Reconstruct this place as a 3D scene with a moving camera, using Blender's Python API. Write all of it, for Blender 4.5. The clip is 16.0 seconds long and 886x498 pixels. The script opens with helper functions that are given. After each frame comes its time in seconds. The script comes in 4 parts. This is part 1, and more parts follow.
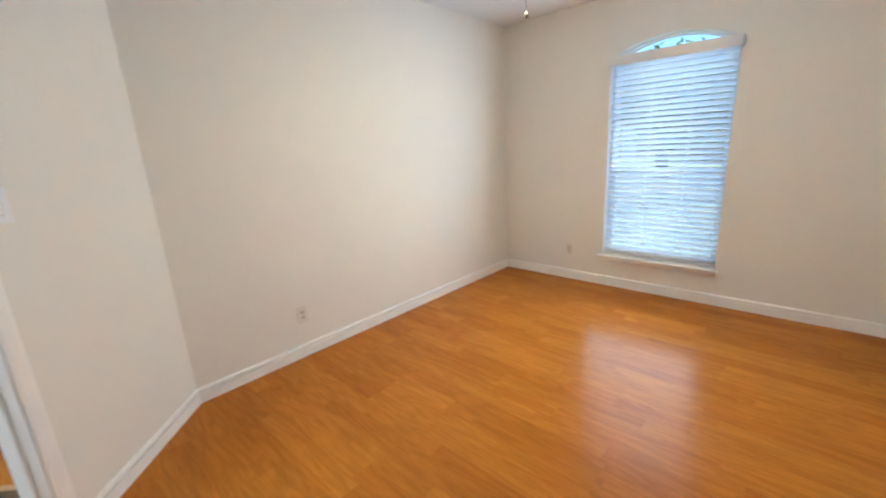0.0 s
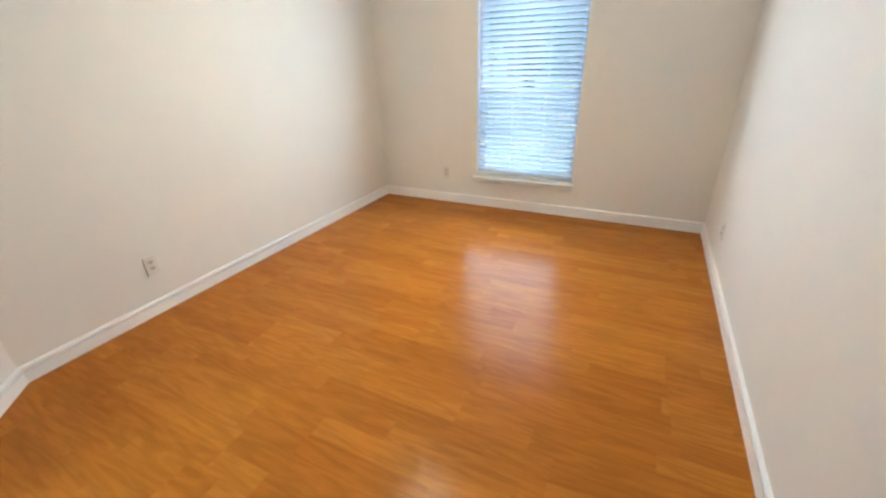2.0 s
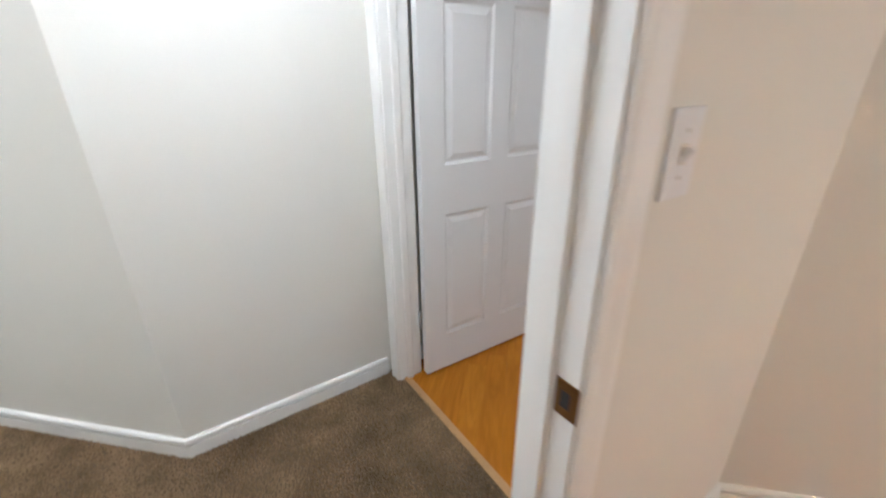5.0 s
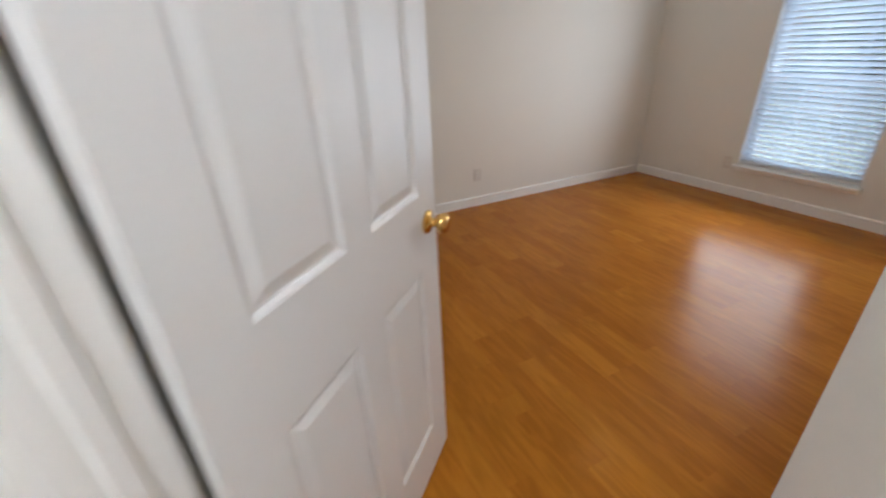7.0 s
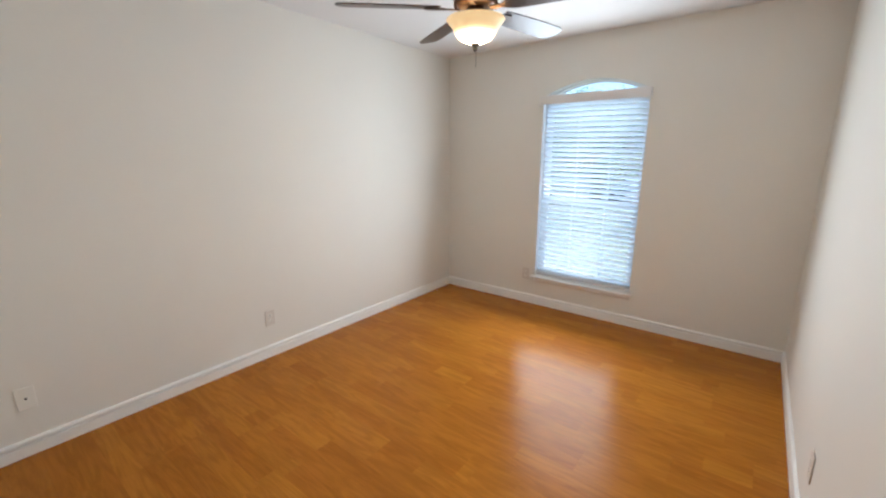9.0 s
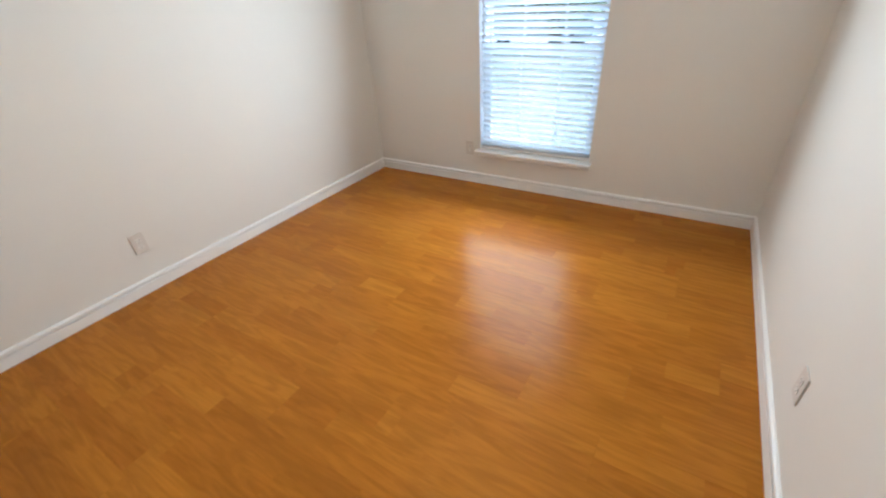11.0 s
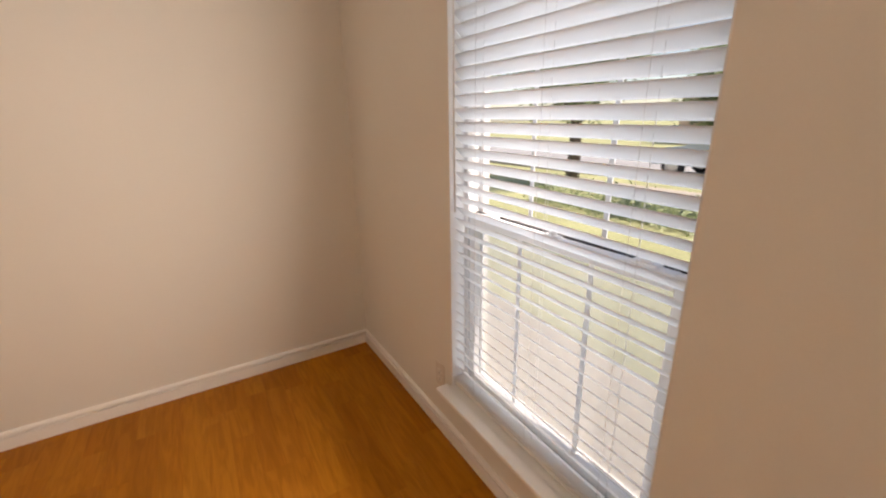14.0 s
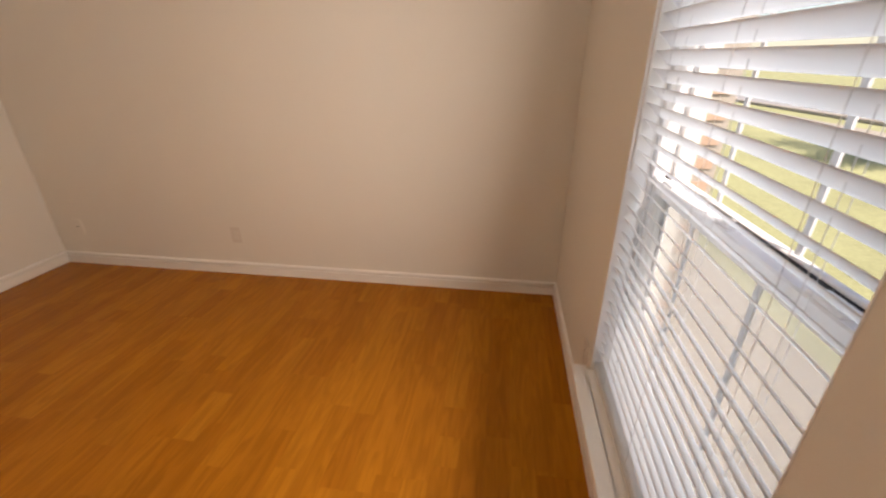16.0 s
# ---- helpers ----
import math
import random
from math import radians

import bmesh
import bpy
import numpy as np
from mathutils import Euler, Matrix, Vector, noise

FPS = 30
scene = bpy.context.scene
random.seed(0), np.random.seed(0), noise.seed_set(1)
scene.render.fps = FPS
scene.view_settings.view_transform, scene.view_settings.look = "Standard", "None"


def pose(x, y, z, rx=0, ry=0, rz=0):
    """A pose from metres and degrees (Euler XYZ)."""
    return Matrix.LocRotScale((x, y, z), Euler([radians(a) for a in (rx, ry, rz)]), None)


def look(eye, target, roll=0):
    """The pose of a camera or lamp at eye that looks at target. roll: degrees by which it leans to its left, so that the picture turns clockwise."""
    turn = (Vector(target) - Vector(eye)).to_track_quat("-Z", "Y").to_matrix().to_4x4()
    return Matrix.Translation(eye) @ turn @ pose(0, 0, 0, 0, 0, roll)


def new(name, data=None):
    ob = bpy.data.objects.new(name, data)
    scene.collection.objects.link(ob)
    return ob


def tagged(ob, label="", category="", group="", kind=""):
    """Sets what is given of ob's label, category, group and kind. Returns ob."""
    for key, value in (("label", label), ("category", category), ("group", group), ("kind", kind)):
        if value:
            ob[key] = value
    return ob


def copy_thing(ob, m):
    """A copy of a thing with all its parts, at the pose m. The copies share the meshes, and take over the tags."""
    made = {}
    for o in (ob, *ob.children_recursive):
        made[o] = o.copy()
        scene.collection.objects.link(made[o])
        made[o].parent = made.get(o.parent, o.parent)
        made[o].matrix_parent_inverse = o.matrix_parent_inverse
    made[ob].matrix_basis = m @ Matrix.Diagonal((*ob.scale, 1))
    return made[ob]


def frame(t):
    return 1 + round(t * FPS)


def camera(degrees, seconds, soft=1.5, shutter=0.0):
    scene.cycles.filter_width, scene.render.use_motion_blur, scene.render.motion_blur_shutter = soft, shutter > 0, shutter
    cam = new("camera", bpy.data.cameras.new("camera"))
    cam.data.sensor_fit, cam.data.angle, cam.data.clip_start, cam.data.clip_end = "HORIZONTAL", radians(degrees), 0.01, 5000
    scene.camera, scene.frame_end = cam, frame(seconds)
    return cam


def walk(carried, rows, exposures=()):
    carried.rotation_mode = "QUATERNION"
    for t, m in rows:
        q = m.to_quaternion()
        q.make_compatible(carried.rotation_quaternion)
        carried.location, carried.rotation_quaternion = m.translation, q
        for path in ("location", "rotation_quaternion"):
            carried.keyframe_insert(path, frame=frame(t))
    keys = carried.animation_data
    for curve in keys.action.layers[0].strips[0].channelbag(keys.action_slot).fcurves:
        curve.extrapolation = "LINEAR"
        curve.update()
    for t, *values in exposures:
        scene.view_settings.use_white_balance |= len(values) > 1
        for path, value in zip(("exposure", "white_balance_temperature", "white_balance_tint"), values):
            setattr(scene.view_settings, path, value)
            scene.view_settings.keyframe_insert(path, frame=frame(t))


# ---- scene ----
cam = camera(95.4, 16.0, soft=2.1, shutter=0.4)
SKY, LAMP, HALL_LAMP, SLAT_TILT, WINDOW_FILL, SKYLIGHT = 0.11, 80.0, 60.0, 44, 11.2, 2.5
WINDOW_X = (1.498, -1.709)
PATH = [
    (0, (2.463, -3.658, 1.374), (1.133, -2.251, 0.871), -3.2),
    (0.5, (2.466, -3.644, 1.377), (1.354, -2.078, 0.818), -3.2),
    (1, (2.489, -3.631, 1.373), (1.556, -1.979, 0.739), -3.0),
    (1.5, (2.487, -3.616, 1.366), (1.67, -1.937, 0.648), -2.6),
    (2, (2.47, -3.591, 1.352), (1.657, -1.979, 0.491), -1.9),
    (2.5, (2.407, -3.531, 1.308), (1.335, -2.144, 0.346), -1.4),
    (3, (2.293, -3.39, 1.302), (0.788, -2.468, 0.361), -1.3),
    (3.5, (1.986, -3.426, 1.301), (0.217, -3.076, 0.436), -0.4),
    (4, (1.69, -3.515, 1.339), (-0.137, -3.791, 0.573), 0.4),
    (4.2, (1.558, -3.552, 1.34), (-0.226, -4.066, 0.597), 0.7),
    (5.2, (0.975, -3.985, 1.352), (-0.845, -4.295, 0.56), -1.0),
    (6.3, (0.382, -4.308, 1.363), (-1.434, -4.411, 0.531), -2.8),
    (6.5, (0.272, -4.301, 1.359), (-1.532, -4.127, 0.513), -3.0),
    (7, (-0.002, -4.144, 1.347), (-1.628, -3.369, 0.478), -2.5),
    (7.5, (-0.19, -3.994, 1.379), (-1.582, -2.804, 0.576), -1.2),
    (8, (-0.371, -3.864, 1.41), (-1.599, -2.415, 0.783), -0.2),
    (8.5, (-0.457, -3.702, 1.473), (-1.656, -2.165, 1.026), -0.0),
    (8.8, (-0.478, -3.652, 1.483), (-1.676, -2.117, 1.064), -0.1),
    (9, (-0.49, -3.623, 1.488), (-1.687, -2.089, 1.029), -0.1),
    (11.3, (-0.684, -2.799, 1.35), (-1.602, -1.382, 0.278), -4.3),
    (11.5, (-0.712, -2.673, 1.323), (-1.639, -1.216, 0.315), -3.7),
    (12, (-0.787, -2.249, 1.365), (-1.769, -0.748, 0.481), -2.8),
    (12.5, (-0.799, -1.832, 1.387), (-1.904, -0.345, 0.633), -2.3),
    (13, (-0.829, -1.444, 1.385), (-2.105, -0.053, 0.723), -2.0),
    (13.5, (-0.876, -1.083, 1.422), (-2.337, 0.133, 0.802), -1.5),
    (14, (-0.872, -0.798, 1.413), (-2.505, 0.188, 0.812), -1.1),
    (14.5, (-0.955, -0.575, 1.407), (-2.724, 0.098, 0.758), -0.2),
    (15, (-0.953, -0.421, 1.384), (-2.786, -0.1, 0.651), -0.2),
    (15.5, (-0.914, -0.328, 1.377), (-2.745, -0.341, 0.571), -0.4),
    (16, (-0.856, -0.361, 1.382), (-2.654, -0.641, 0.551), -0.5),
]
EXPOSURE = [(0, 1.3, 4790, 2), (3.0, 1.5, 4700, 0), (4.2, 1.28, 5150, 6), (6.5, 0.94, 5250, 8), (7.5, 1.35, 5550, 9), (8.5, 1.55, 5300, 6), (9.2, 1.55, 5300, 5), (11.5, 1.75, 5150, 4), (12.5, 1.55, 5250, 5), (13.0, 1.28, 5550, 7), (14.0, 1.0, 7550, 21), (15, 0.85, 7200, 19), (16, 0.92, 7650, 22)]
walk(cam, [(t, look(eye, target, roll)) for t, eye, target, roll in PATH], EXPOSURE)

# ---- light ----
world = bpy.data.worlds.new("sky")
scene.world = world
world.use_nodes = True
wn = world.node_tree
sky = wn.nodes.new("ShaderNodeTexSky")
sky.sky_type = "NISHITA"
sky.sun_disc = False
sky.sun_elevation = radians(60)
sky.sun_rotation = radians(78)
wn.links.new(sky.outputs[0], wn.nodes["Background"].inputs[0])
wn.nodes["Background"].inputs[1].default_value = SKY
sun = new("sun", bpy.data.lights.new("sun", "SUN"))
sun.data.energy, sun.data.angle, sun.data.color = 3.9, radians(0.5), (1.0, 0.97, 0.92)
sun.matrix_world = look((0, 0, 30), (-16.5, -3.6, 0))
for wx in WINDOW_X:   # added lamps per window: skylight behind the blind, upturned warm fill in the room
    for name, y, watts, tilt, colour in (("window_skylight", 0.073, SKYLIGHT, -90, (0.68, 0.85, 1.0)), ("window_light", -0.21, WINDOW_FILL, -99, (1.0, 0.945, 0.87))):
        day = new(name, bpy.data.lights.new(name, "AREA"))
        day.data.shape, day.data.size, day.data.size_y = "RECTANGLE", 0.86, 1.56
        day.data.energy, day.data.color = watts * (0.85 if wx > 0 else 1.0), colour
        day.matrix_world = pose(wx, y, 1.13, tilt, 0, 0)

R2 = math.sqrt(2)
CEIL = 2.46


# ---- materials ----
def shader(name, color, rough=0.5, metal=0.0, spec=0.5):
    m = bpy.data.materials.new(name)
    m.use_nodes = True
    b = m.node_tree.nodes["Principled BSDF"]
    b.inputs["Base Color"].default_value = (*color, 1)
    b.inputs["Roughness"].default_value = rough
    b.inputs["Metallic"].default_value = metal
    b.inputs["Specular IOR Level"].default_value = spec
    return m, m.node_tree, b


def node(tree, kind, **values):
    n = tree.nodes.new(kind)
    for key, value in values.items():
        n.inputs[key.replace("_", " ")].default_value = value
    return n


def surface(name, color, rough=0.5, metal=0.0, spec=0.5, vary=0.06, scale=3.0, grain=0.03, fine=160.0, bump=0.0, bump_scale=220.0):
    """Paint or plain stuff: broad and fine tone changes, and fine relief."""
    m, tree, b = shader(name, color, rough, metal, spec)
    at = tree.nodes.new("ShaderNodeNewGeometry")
    broad = node(tree, "ShaderNodeTexNoise", Scale=scale, Detail=3.0)
    small = node(tree, "ShaderNodeTexNoise", Scale=fine, Detail=2.0)
    for n in (broad, small):
        tree.links.new(at.outputs["Position"], n.inputs["Vector"])
    a = tree.nodes.new("ShaderNodeMapRange")
    a.inputs["To Min"].default_value, a.inputs["To Max"].default_value = 1 - vary, 1 + vary
    tree.links.new(broad.outputs["Fac"], a.inputs["Value"])
    c = tree.nodes.new("ShaderNodeMapRange")
    c.inputs["To Min"].default_value, c.inputs["To Max"].default_value = 1 - grain, 1 + grain
    tree.links.new(small.outputs["Fac"], c.inputs["Value"])
    mul = tree.nodes.new("ShaderNodeMath")
    mul.operation = "MULTIPLY"
    tree.links.new(a.outputs[0], mul.inputs[0])
    tree.links.new(c.outputs[0], mul.inputs[1])
    tint = tree.nodes.new("ShaderNodeVectorMath")
    tint.operation = "SCALE"
    tint.inputs[0].default_value = color
    tree.links.new(mul.outputs[0], tint.inputs["Scale"])
    tree.links.new(tint.outputs[0], b.inputs["Base Color"])
    if bump:
        rel = node(tree, "ShaderNodeTexNoise", Scale=bump_scale, Detail=3.0)
        tree.links.new(at.outputs["Position"], rel.inputs["Vector"])
        bp = node(tree, "ShaderNodeBump", Strength=bump, Distance=0.002)
        tree.links.new(rel.outputs["Fac"], bp.inputs["Height"])
        tree.links.new(bp.outputs[0], b.inputs["Normal"])
    return m


def laminate(name):
    """Printed three-strip oak: strips of random tone along the board, with grain."""
    m, tree, b = shader(name, (0.5, 0.25, 0.08), 0.25, 0, 0.11)
    tc = tree.nodes.new("ShaderNodeTexCoord")
    info = tree.nodes.new("ShaderNodeObjectInfo")
    sep = tree.nodes.new("ShaderNodeSeparateXYZ")
    tree.links.new(tc.outputs["Object"], sep.inputs[0])

    def math_node(op, x, y):
        n = tree.nodes.new("ShaderNodeMath")
        n.operation = op
        for k, v in ((0, x), (1, y)):
            if isinstance(v, (int, float)):
                n.inputs[k].default_value = v
            else:
                tree.links.new(v, n.inputs[k])
        return n.outputs[0]

    strip = math_node("FLOOR", math_node("DIVIDE", sep.outputs["Y"], 0.0975), 0)
    seed = math_node("MULTIPLY", info.outputs["Random"], 91.7)
    wn1 = tree.nodes.new("ShaderNodeTexWhiteNoise")
    wn1.noise_dimensions = "2D"
    comb = tree.nodes.new("ShaderNodeCombineXYZ")
    tree.links.new(strip, comb.inputs[0])
    tree.links.new(seed, comb.inputs[1])
    tree.links.new(comb.outputs[0], wn1.inputs["Vector"])
    along = math_node("ADD", math_node("DIVIDE", sep.outputs["X"], 0.80), math_node("MULTIPLY", wn1.outputs["Value"], 7.0))
    seg = math_node("FLOOR", along, 0)
    comb2 = tree.nodes.new("ShaderNodeCombineXYZ")
    tree.links.new(strip, comb2.inputs[0])
    tree.links.new(seg, comb2.inputs[1])
    tree.links.new(seed, comb2.inputs[2])
    wn2 = tree.nodes.new("ShaderNodeTexWhiteNoise")
    wn2.noise_dimensions = "3D"
    tree.links.new(comb2.outputs[0], wn2.inputs["Vector"])
    ramp = tree.nodes.new("ShaderNodeValToRGB")
    el = ramp.color_ramp.elements
    el[0].position, el[0].color = 0.0, (*WOOD[0], 1)
    el[1].position, el[1].color = 1.0, (*WOOD[2], 1)
    mid = el.new(0.5)
    mid.color = (*WOOD[1], 1)
    tree.links.new(wn2.outputs["Value"], ramp.inputs[0])
    # grain, stretched along the board and different in each strip
    mp = tree.nodes.new("ShaderNodeMapping")
    mp.inputs["Scale"].default_value = (2.2, 17.0, 1.0)
    off = tree.nodes.new("ShaderNodeVectorMath")
    off.operation = "SCALE"
    off.inputs["Scale"].default_value = 23.0
    tree.links.new(wn2.outputs["Color"], off.inputs[0])
    add = tree.nodes.new("ShaderNodeVectorMath")
    tree.links.new(tc.outputs["Object"], add.inputs[0])
    tree.links.new(off.outputs[0], add.inputs[1])
    tree.links.new(add.outputs[0], mp.inputs["Vector"])
    grain = node(tree, "ShaderNodeTexNoise", Scale=1.0, Detail=6.0, Distortion=2.4)
    tree.links.new(mp.outputs[0], grain.inputs["Vector"])
    gr = tree.nodes.new("ShaderNodeMapRange")
    for key, v in (("From Min", 0.38), ("From Max", 0.62), ("To Min", 0.86), ("To Max", 1.06)):
        gr.inputs[key].default_value = v
    tree.links.new(grain.outputs["Fac"], gr.inputs["Value"])
    mp2 = tree.nodes.new("ShaderNodeMapping")
    mp2.inputs["Scale"].default_value = (9.0, 240.0, 1.0)
    tree.links.new(add.outputs[0], mp2.inputs["Vector"])
    pores = node(tree, "ShaderNodeTexNoise", Scale=1.0, Detail=2.0)
    tree.links.new(mp2.outputs[0], pores.inputs["Vector"])
    pr = tree.nodes.new("ShaderNodeMapRange")
    for key, v in (("From Min", 0.3), ("From Max", 0.6), ("To Min", 0.93), ("To Max", 1.03)):
        pr.inputs[key].default_value = v
    tree.links.new(pores.outputs["Fac"], pr.inputs["Value"])
    tint = tree.nodes.new("ShaderNodeVectorMath")
    tint.operation = "SCALE"
    tree.links.new(ramp.outputs[0], tint.inputs[0])
    tree.links.new(math_node("MULTIPLY", gr.outputs[0], pr.outputs[0]), tint.inputs["Scale"])
    tree.links.new(tint.outputs[0], b.inputs["Base Color"])
    geo = tree.nodes.new("ShaderNodeNewGeometry")
    wear = node(tree, "ShaderNodeTexNoise", Scale=2.2, Detail=4.0)
    tree.links.new(geo.outputs["Position"], wear.inputs["Vector"])
    wr = tree.nodes.new("ShaderNodeMapRange")
    wr.inputs["To Min"].default_value, wr.inputs["To Max"].default_value = 0.19, 0.30
    tree.links.new(wear.outputs["Fac"], wr.inputs["Value"])
    tree.links.new(wr.outputs[0], b.inputs["Roughness"])
    bp = node(tree, "ShaderNodeBump", Strength=0.05, Distance=0.001)
    tree.links.new(pores.outputs["Fac"], bp.inputs["Height"])
    tree.links.new(bp.outputs[0], b.inputs["Normal"])
    return m


def glowing(name, color, strength, rim, hot, base=(0.8, 0.62, 0.36)):
    m, tree, b = shader(name, base, 0.4)
    geo = tree.nodes.new("ShaderNodeNewGeometry")
    nz = node(tree, "ShaderNodeTexNoise", Scale=14.0, Detail=4.0, Distortion=1.5)
    tree.links.new(geo.outputs["Position"], nz.inputs["Vector"])
    mr = tree.nodes.new("ShaderNodeMapRange")
    mr.inputs["To Min"].default_value, mr.inputs["To Max"].default_value = strength * 0.7, strength * 1.3
    tree.links.new(nz.outputs["Fac"], mr.inputs["Value"])
    sep = tree.nodes.new("ShaderNodeSeparateXYZ")
    tree.links.new(geo.outputs["Position"], sep.inputs[0])
    up = tree.nodes.new("ShaderNodeMapRange")   # the bulbs sit low in the glass, the rim stays dim
    for key, v in (("From Min", rim), ("From Max", hot), ("To Min", 0.0), ("To Max", 1.0)):
        up.inputs[key].default_value = v
    tree.links.new(sep.outputs["Z"], up.inputs["Value"])
    curve = tree.nodes.new("ShaderNodeMath")
    curve.operation = "POWER"
    curve.inputs[1].default_value = 8.0
    tree.links.new(up.outputs[0], curve.inputs[0])
    lift = tree.nodes.new("ShaderNodeMath")
    lift.inputs[1].default_value = 0.008
    tree.links.new(curve.outputs[0], lift.inputs[0])
    mul = tree.nodes.new("ShaderNodeMath")
    mul.operation = "MULTIPLY"
    tree.links.new(lift.outputs[0], mul.inputs[0])
    tree.links.new(mr.outputs[0], mul.inputs[1])
    mr = mul
    b.inputs["Emission Color"].default_value = (*color, 1)
    tree.links.new(mr.outputs[0], b.inputs["Emission Strength"])
    return m


def translucent(name, color, share):
    m, tree, b = shader(name, color, 0.35)
    tr = tree.nodes.new("ShaderNodeBsdfTranslucent")
    tr.inputs[0].default_value = (*color, 1)
    mix = tree.nodes.new("ShaderNodeMixShader")
    mix.inputs[0].default_value = share
    tree.links.new(b.outputs[0], mix.inputs[1])
    tree.links.new(tr.outputs[0], mix.inputs[2])
    tree.links.new(mix.outputs[0], tree.nodes["Material Output"].inputs[0])
    return m


def glass(name):
    m, tree, b = shader(name, (0.96, 0.98, 1.0), 0.02)
    b.inputs["Transmission Weight"].default_value = 1.0
    b.inputs["IOR"].default_value = 1.02
    return m


def mesh_screen(name, color, cover):
    """Woven insect screen: fine wire over part of the sheet, open air between."""
    m, tree, b = shader(name, color, 0.6)
    thin = tree.nodes.new("ShaderNodeBsdfTranslucent")
    thin.inputs[0].default_value = (*color, 1)
    wire = tree.nodes.new("ShaderNodeMixShader")
    tree.links.new(b.outputs[0], wire.inputs[1])
    tree.links.new(thin.outputs[0], wire.inputs[2])
    air = tree.nodes.new("ShaderNodeBsdfTransparent")
    mix = tree.nodes.new("ShaderNodeMixShader")
    mix.inputs[0].default_value = cover
    tree.links.new(air.outputs[0], mix.inputs[1])
    tree.links.new(wire.outputs[0], mix.inputs[2])
    tree.links.new(mix.outputs[0], tree.nodes["Material Output"].inputs[0])
    return m


def foliage(name, dark, light):
    m, tree, b = shader(name, light, 0.55)
    geo = tree.nodes.new("ShaderNodeNewGeometry")
    mix = tree.nodes.new("ShaderNodeMix")
    mix.data_type = "RGBA"
    mix.inputs[6].default_value, mix.inputs[7].default_value = (*dark, 1), (*light, 1)
    tree.links.new(geo.outputs["Random Per Island"], mix.inputs[0])
    tree.links.new(mix.outputs[2], b.inputs["Base Color"])
    return m


WOOD = ((0.390, 0.139, 0.0110), (0.425, 0.157, 0.0125), (0.468, 0.181, 0.0148))
M_WALL = surface("wall_paint", (0.815, 0.79, 0.725), 0.62, spec=0.3, vary=0.025, scale=1.5, grain=0.015, bump=0.12, bump_scale=120)
M_CEIL = surface("ceiling_paint", (0.80, 0.79, 0.78), 0.8, spec=0.2, vary=0.02, bump=0.3, bump_scale=90)
M_TRIM = surface("trim_paint", (0.92, 0.905, 0.865), 0.35, vary=0.03, scale=4, grain=0.02, bump=0.03)
M_DOOR = surface("door_paint", (0.80, 0.79, 0.77), 0.38, vary=0.025, scale=3, grain=0.02, bump=0.05, bump_scale=300)
M_FLOOR = laminate("oak_laminate")
M_STRIP = surface("oak_threshold", (0.47, 0.27, 0.10), 0.4, vary=0.12, scale=12, grain=0.08, fine=200)
M_SUB = surface("underlay", (0.2, 0.12, 0.06), 0.8)
M_CARPET = surface("carpet_backing", (0.17, 0.122, 0.075), 0.95, spec=0.1, vary=0.25, scale=6, grain=0.3, fine=300, bump=0.6)
M_TUFT = surface("carpet_pile", (0.34, 0.235, 0.130), 0.95, spec=0.05, vary=0.8, scale=7.5, grain=0.2, fine=60)
M_BRASS = surface("brass", (0.72, 0.47, 0.14), 0.18, 1.0, vary=0.08, scale=20)
M_STEEL = surface("hinge_metal", (0.62, 0.60, 0.56), 0.35, 1.0, vary=0.1, scale=30)
M_BRONZE = surface("dark_bronze", (0.055, 0.030, 0.017), 0.36, 0.4, vary=0.15, scale=25)
M_FOB = surface("blackened_metal", (0.010, 0.008, 0.006), 0.6, vary=0.1)
M_STRIKE = surface("worn_brass", (0.30, 0.17, 0.07), 0.3, 1.0, vary=0.2, scale=60)
M_BLADE = surface("walnut_blade", (0.060, 0.030, 0.018), 0.35, vary=0.25, scale=9, grain=0.15, fine=70)
M_BOWL = glowing("alabaster_glass", (1.0, 0.66, 0.30), LAMP * 2.2, 2.193, 2.100)
M_BOWL_2 = glowing("alabaster_glass_dim", (1.0, 0.62, 0.26), LAMP * 0.36, 2.103, 2.010)
M_DOME = glowing("dome_glass", (1.0, 0.94, 0.87), HALL_LAMP, CEIL + 0.1, CEIL - 0.06)
M_PLATE = surface("plate_plastic", (0.74, 0.71, 0.64), 0.35, vary=0.02)
M_PAINTED = surface("painted_plate", (0.71, 0.665, 0.60), 0.5, vary=0.03)
M_SOCKET = surface("socket_plastic", (0.58, 0.54, 0.46), 0.4, vary=0.04)
M_WHITE = surface("switch_plastic", (0.85, 0.85, 0.86), 0.3, vary=0.02)
M_DARK = surface("slot_dark", (0.03, 0.028, 0.025), 0.6)
M_SLAT = translucent("slat_vinyl", (0.95, 0.95, 0.95), 0.62)
M_VALANCE = surface("valance_vinyl", (0.80, 0.775, 0.75), 0.35, vary=0.02)
M_CORD = surface("cord", (0.72, 0.71, 0.70), 0.8)
M_VINYL = surface("window_vinyl", (0.88, 0.885, 0.89), 0.35, vary=0.02)
M_SASH_GAP = surface("gasket", (0.012, 0.012, 0.012), 0.7)
M_GLASS = glass("pane_glass")
M_SCREEN = mesh_screen("insect_screen", (0.92, 0.92, 0.90), 0.40)
M_GRASS = surface("lawn", (0.30, 0.305, 0.16), 0.9, spec=0.1, vary=0.35, scale=0.8, grain=0.3, fine=30, bump=0.5, bump_scale=40)
M_CONC = surface("concrete", (0.33, 0.29, 0.24), 0.85, vary=0.12, scale=1.2, grain=0.08, fine=60, bump=0.3)
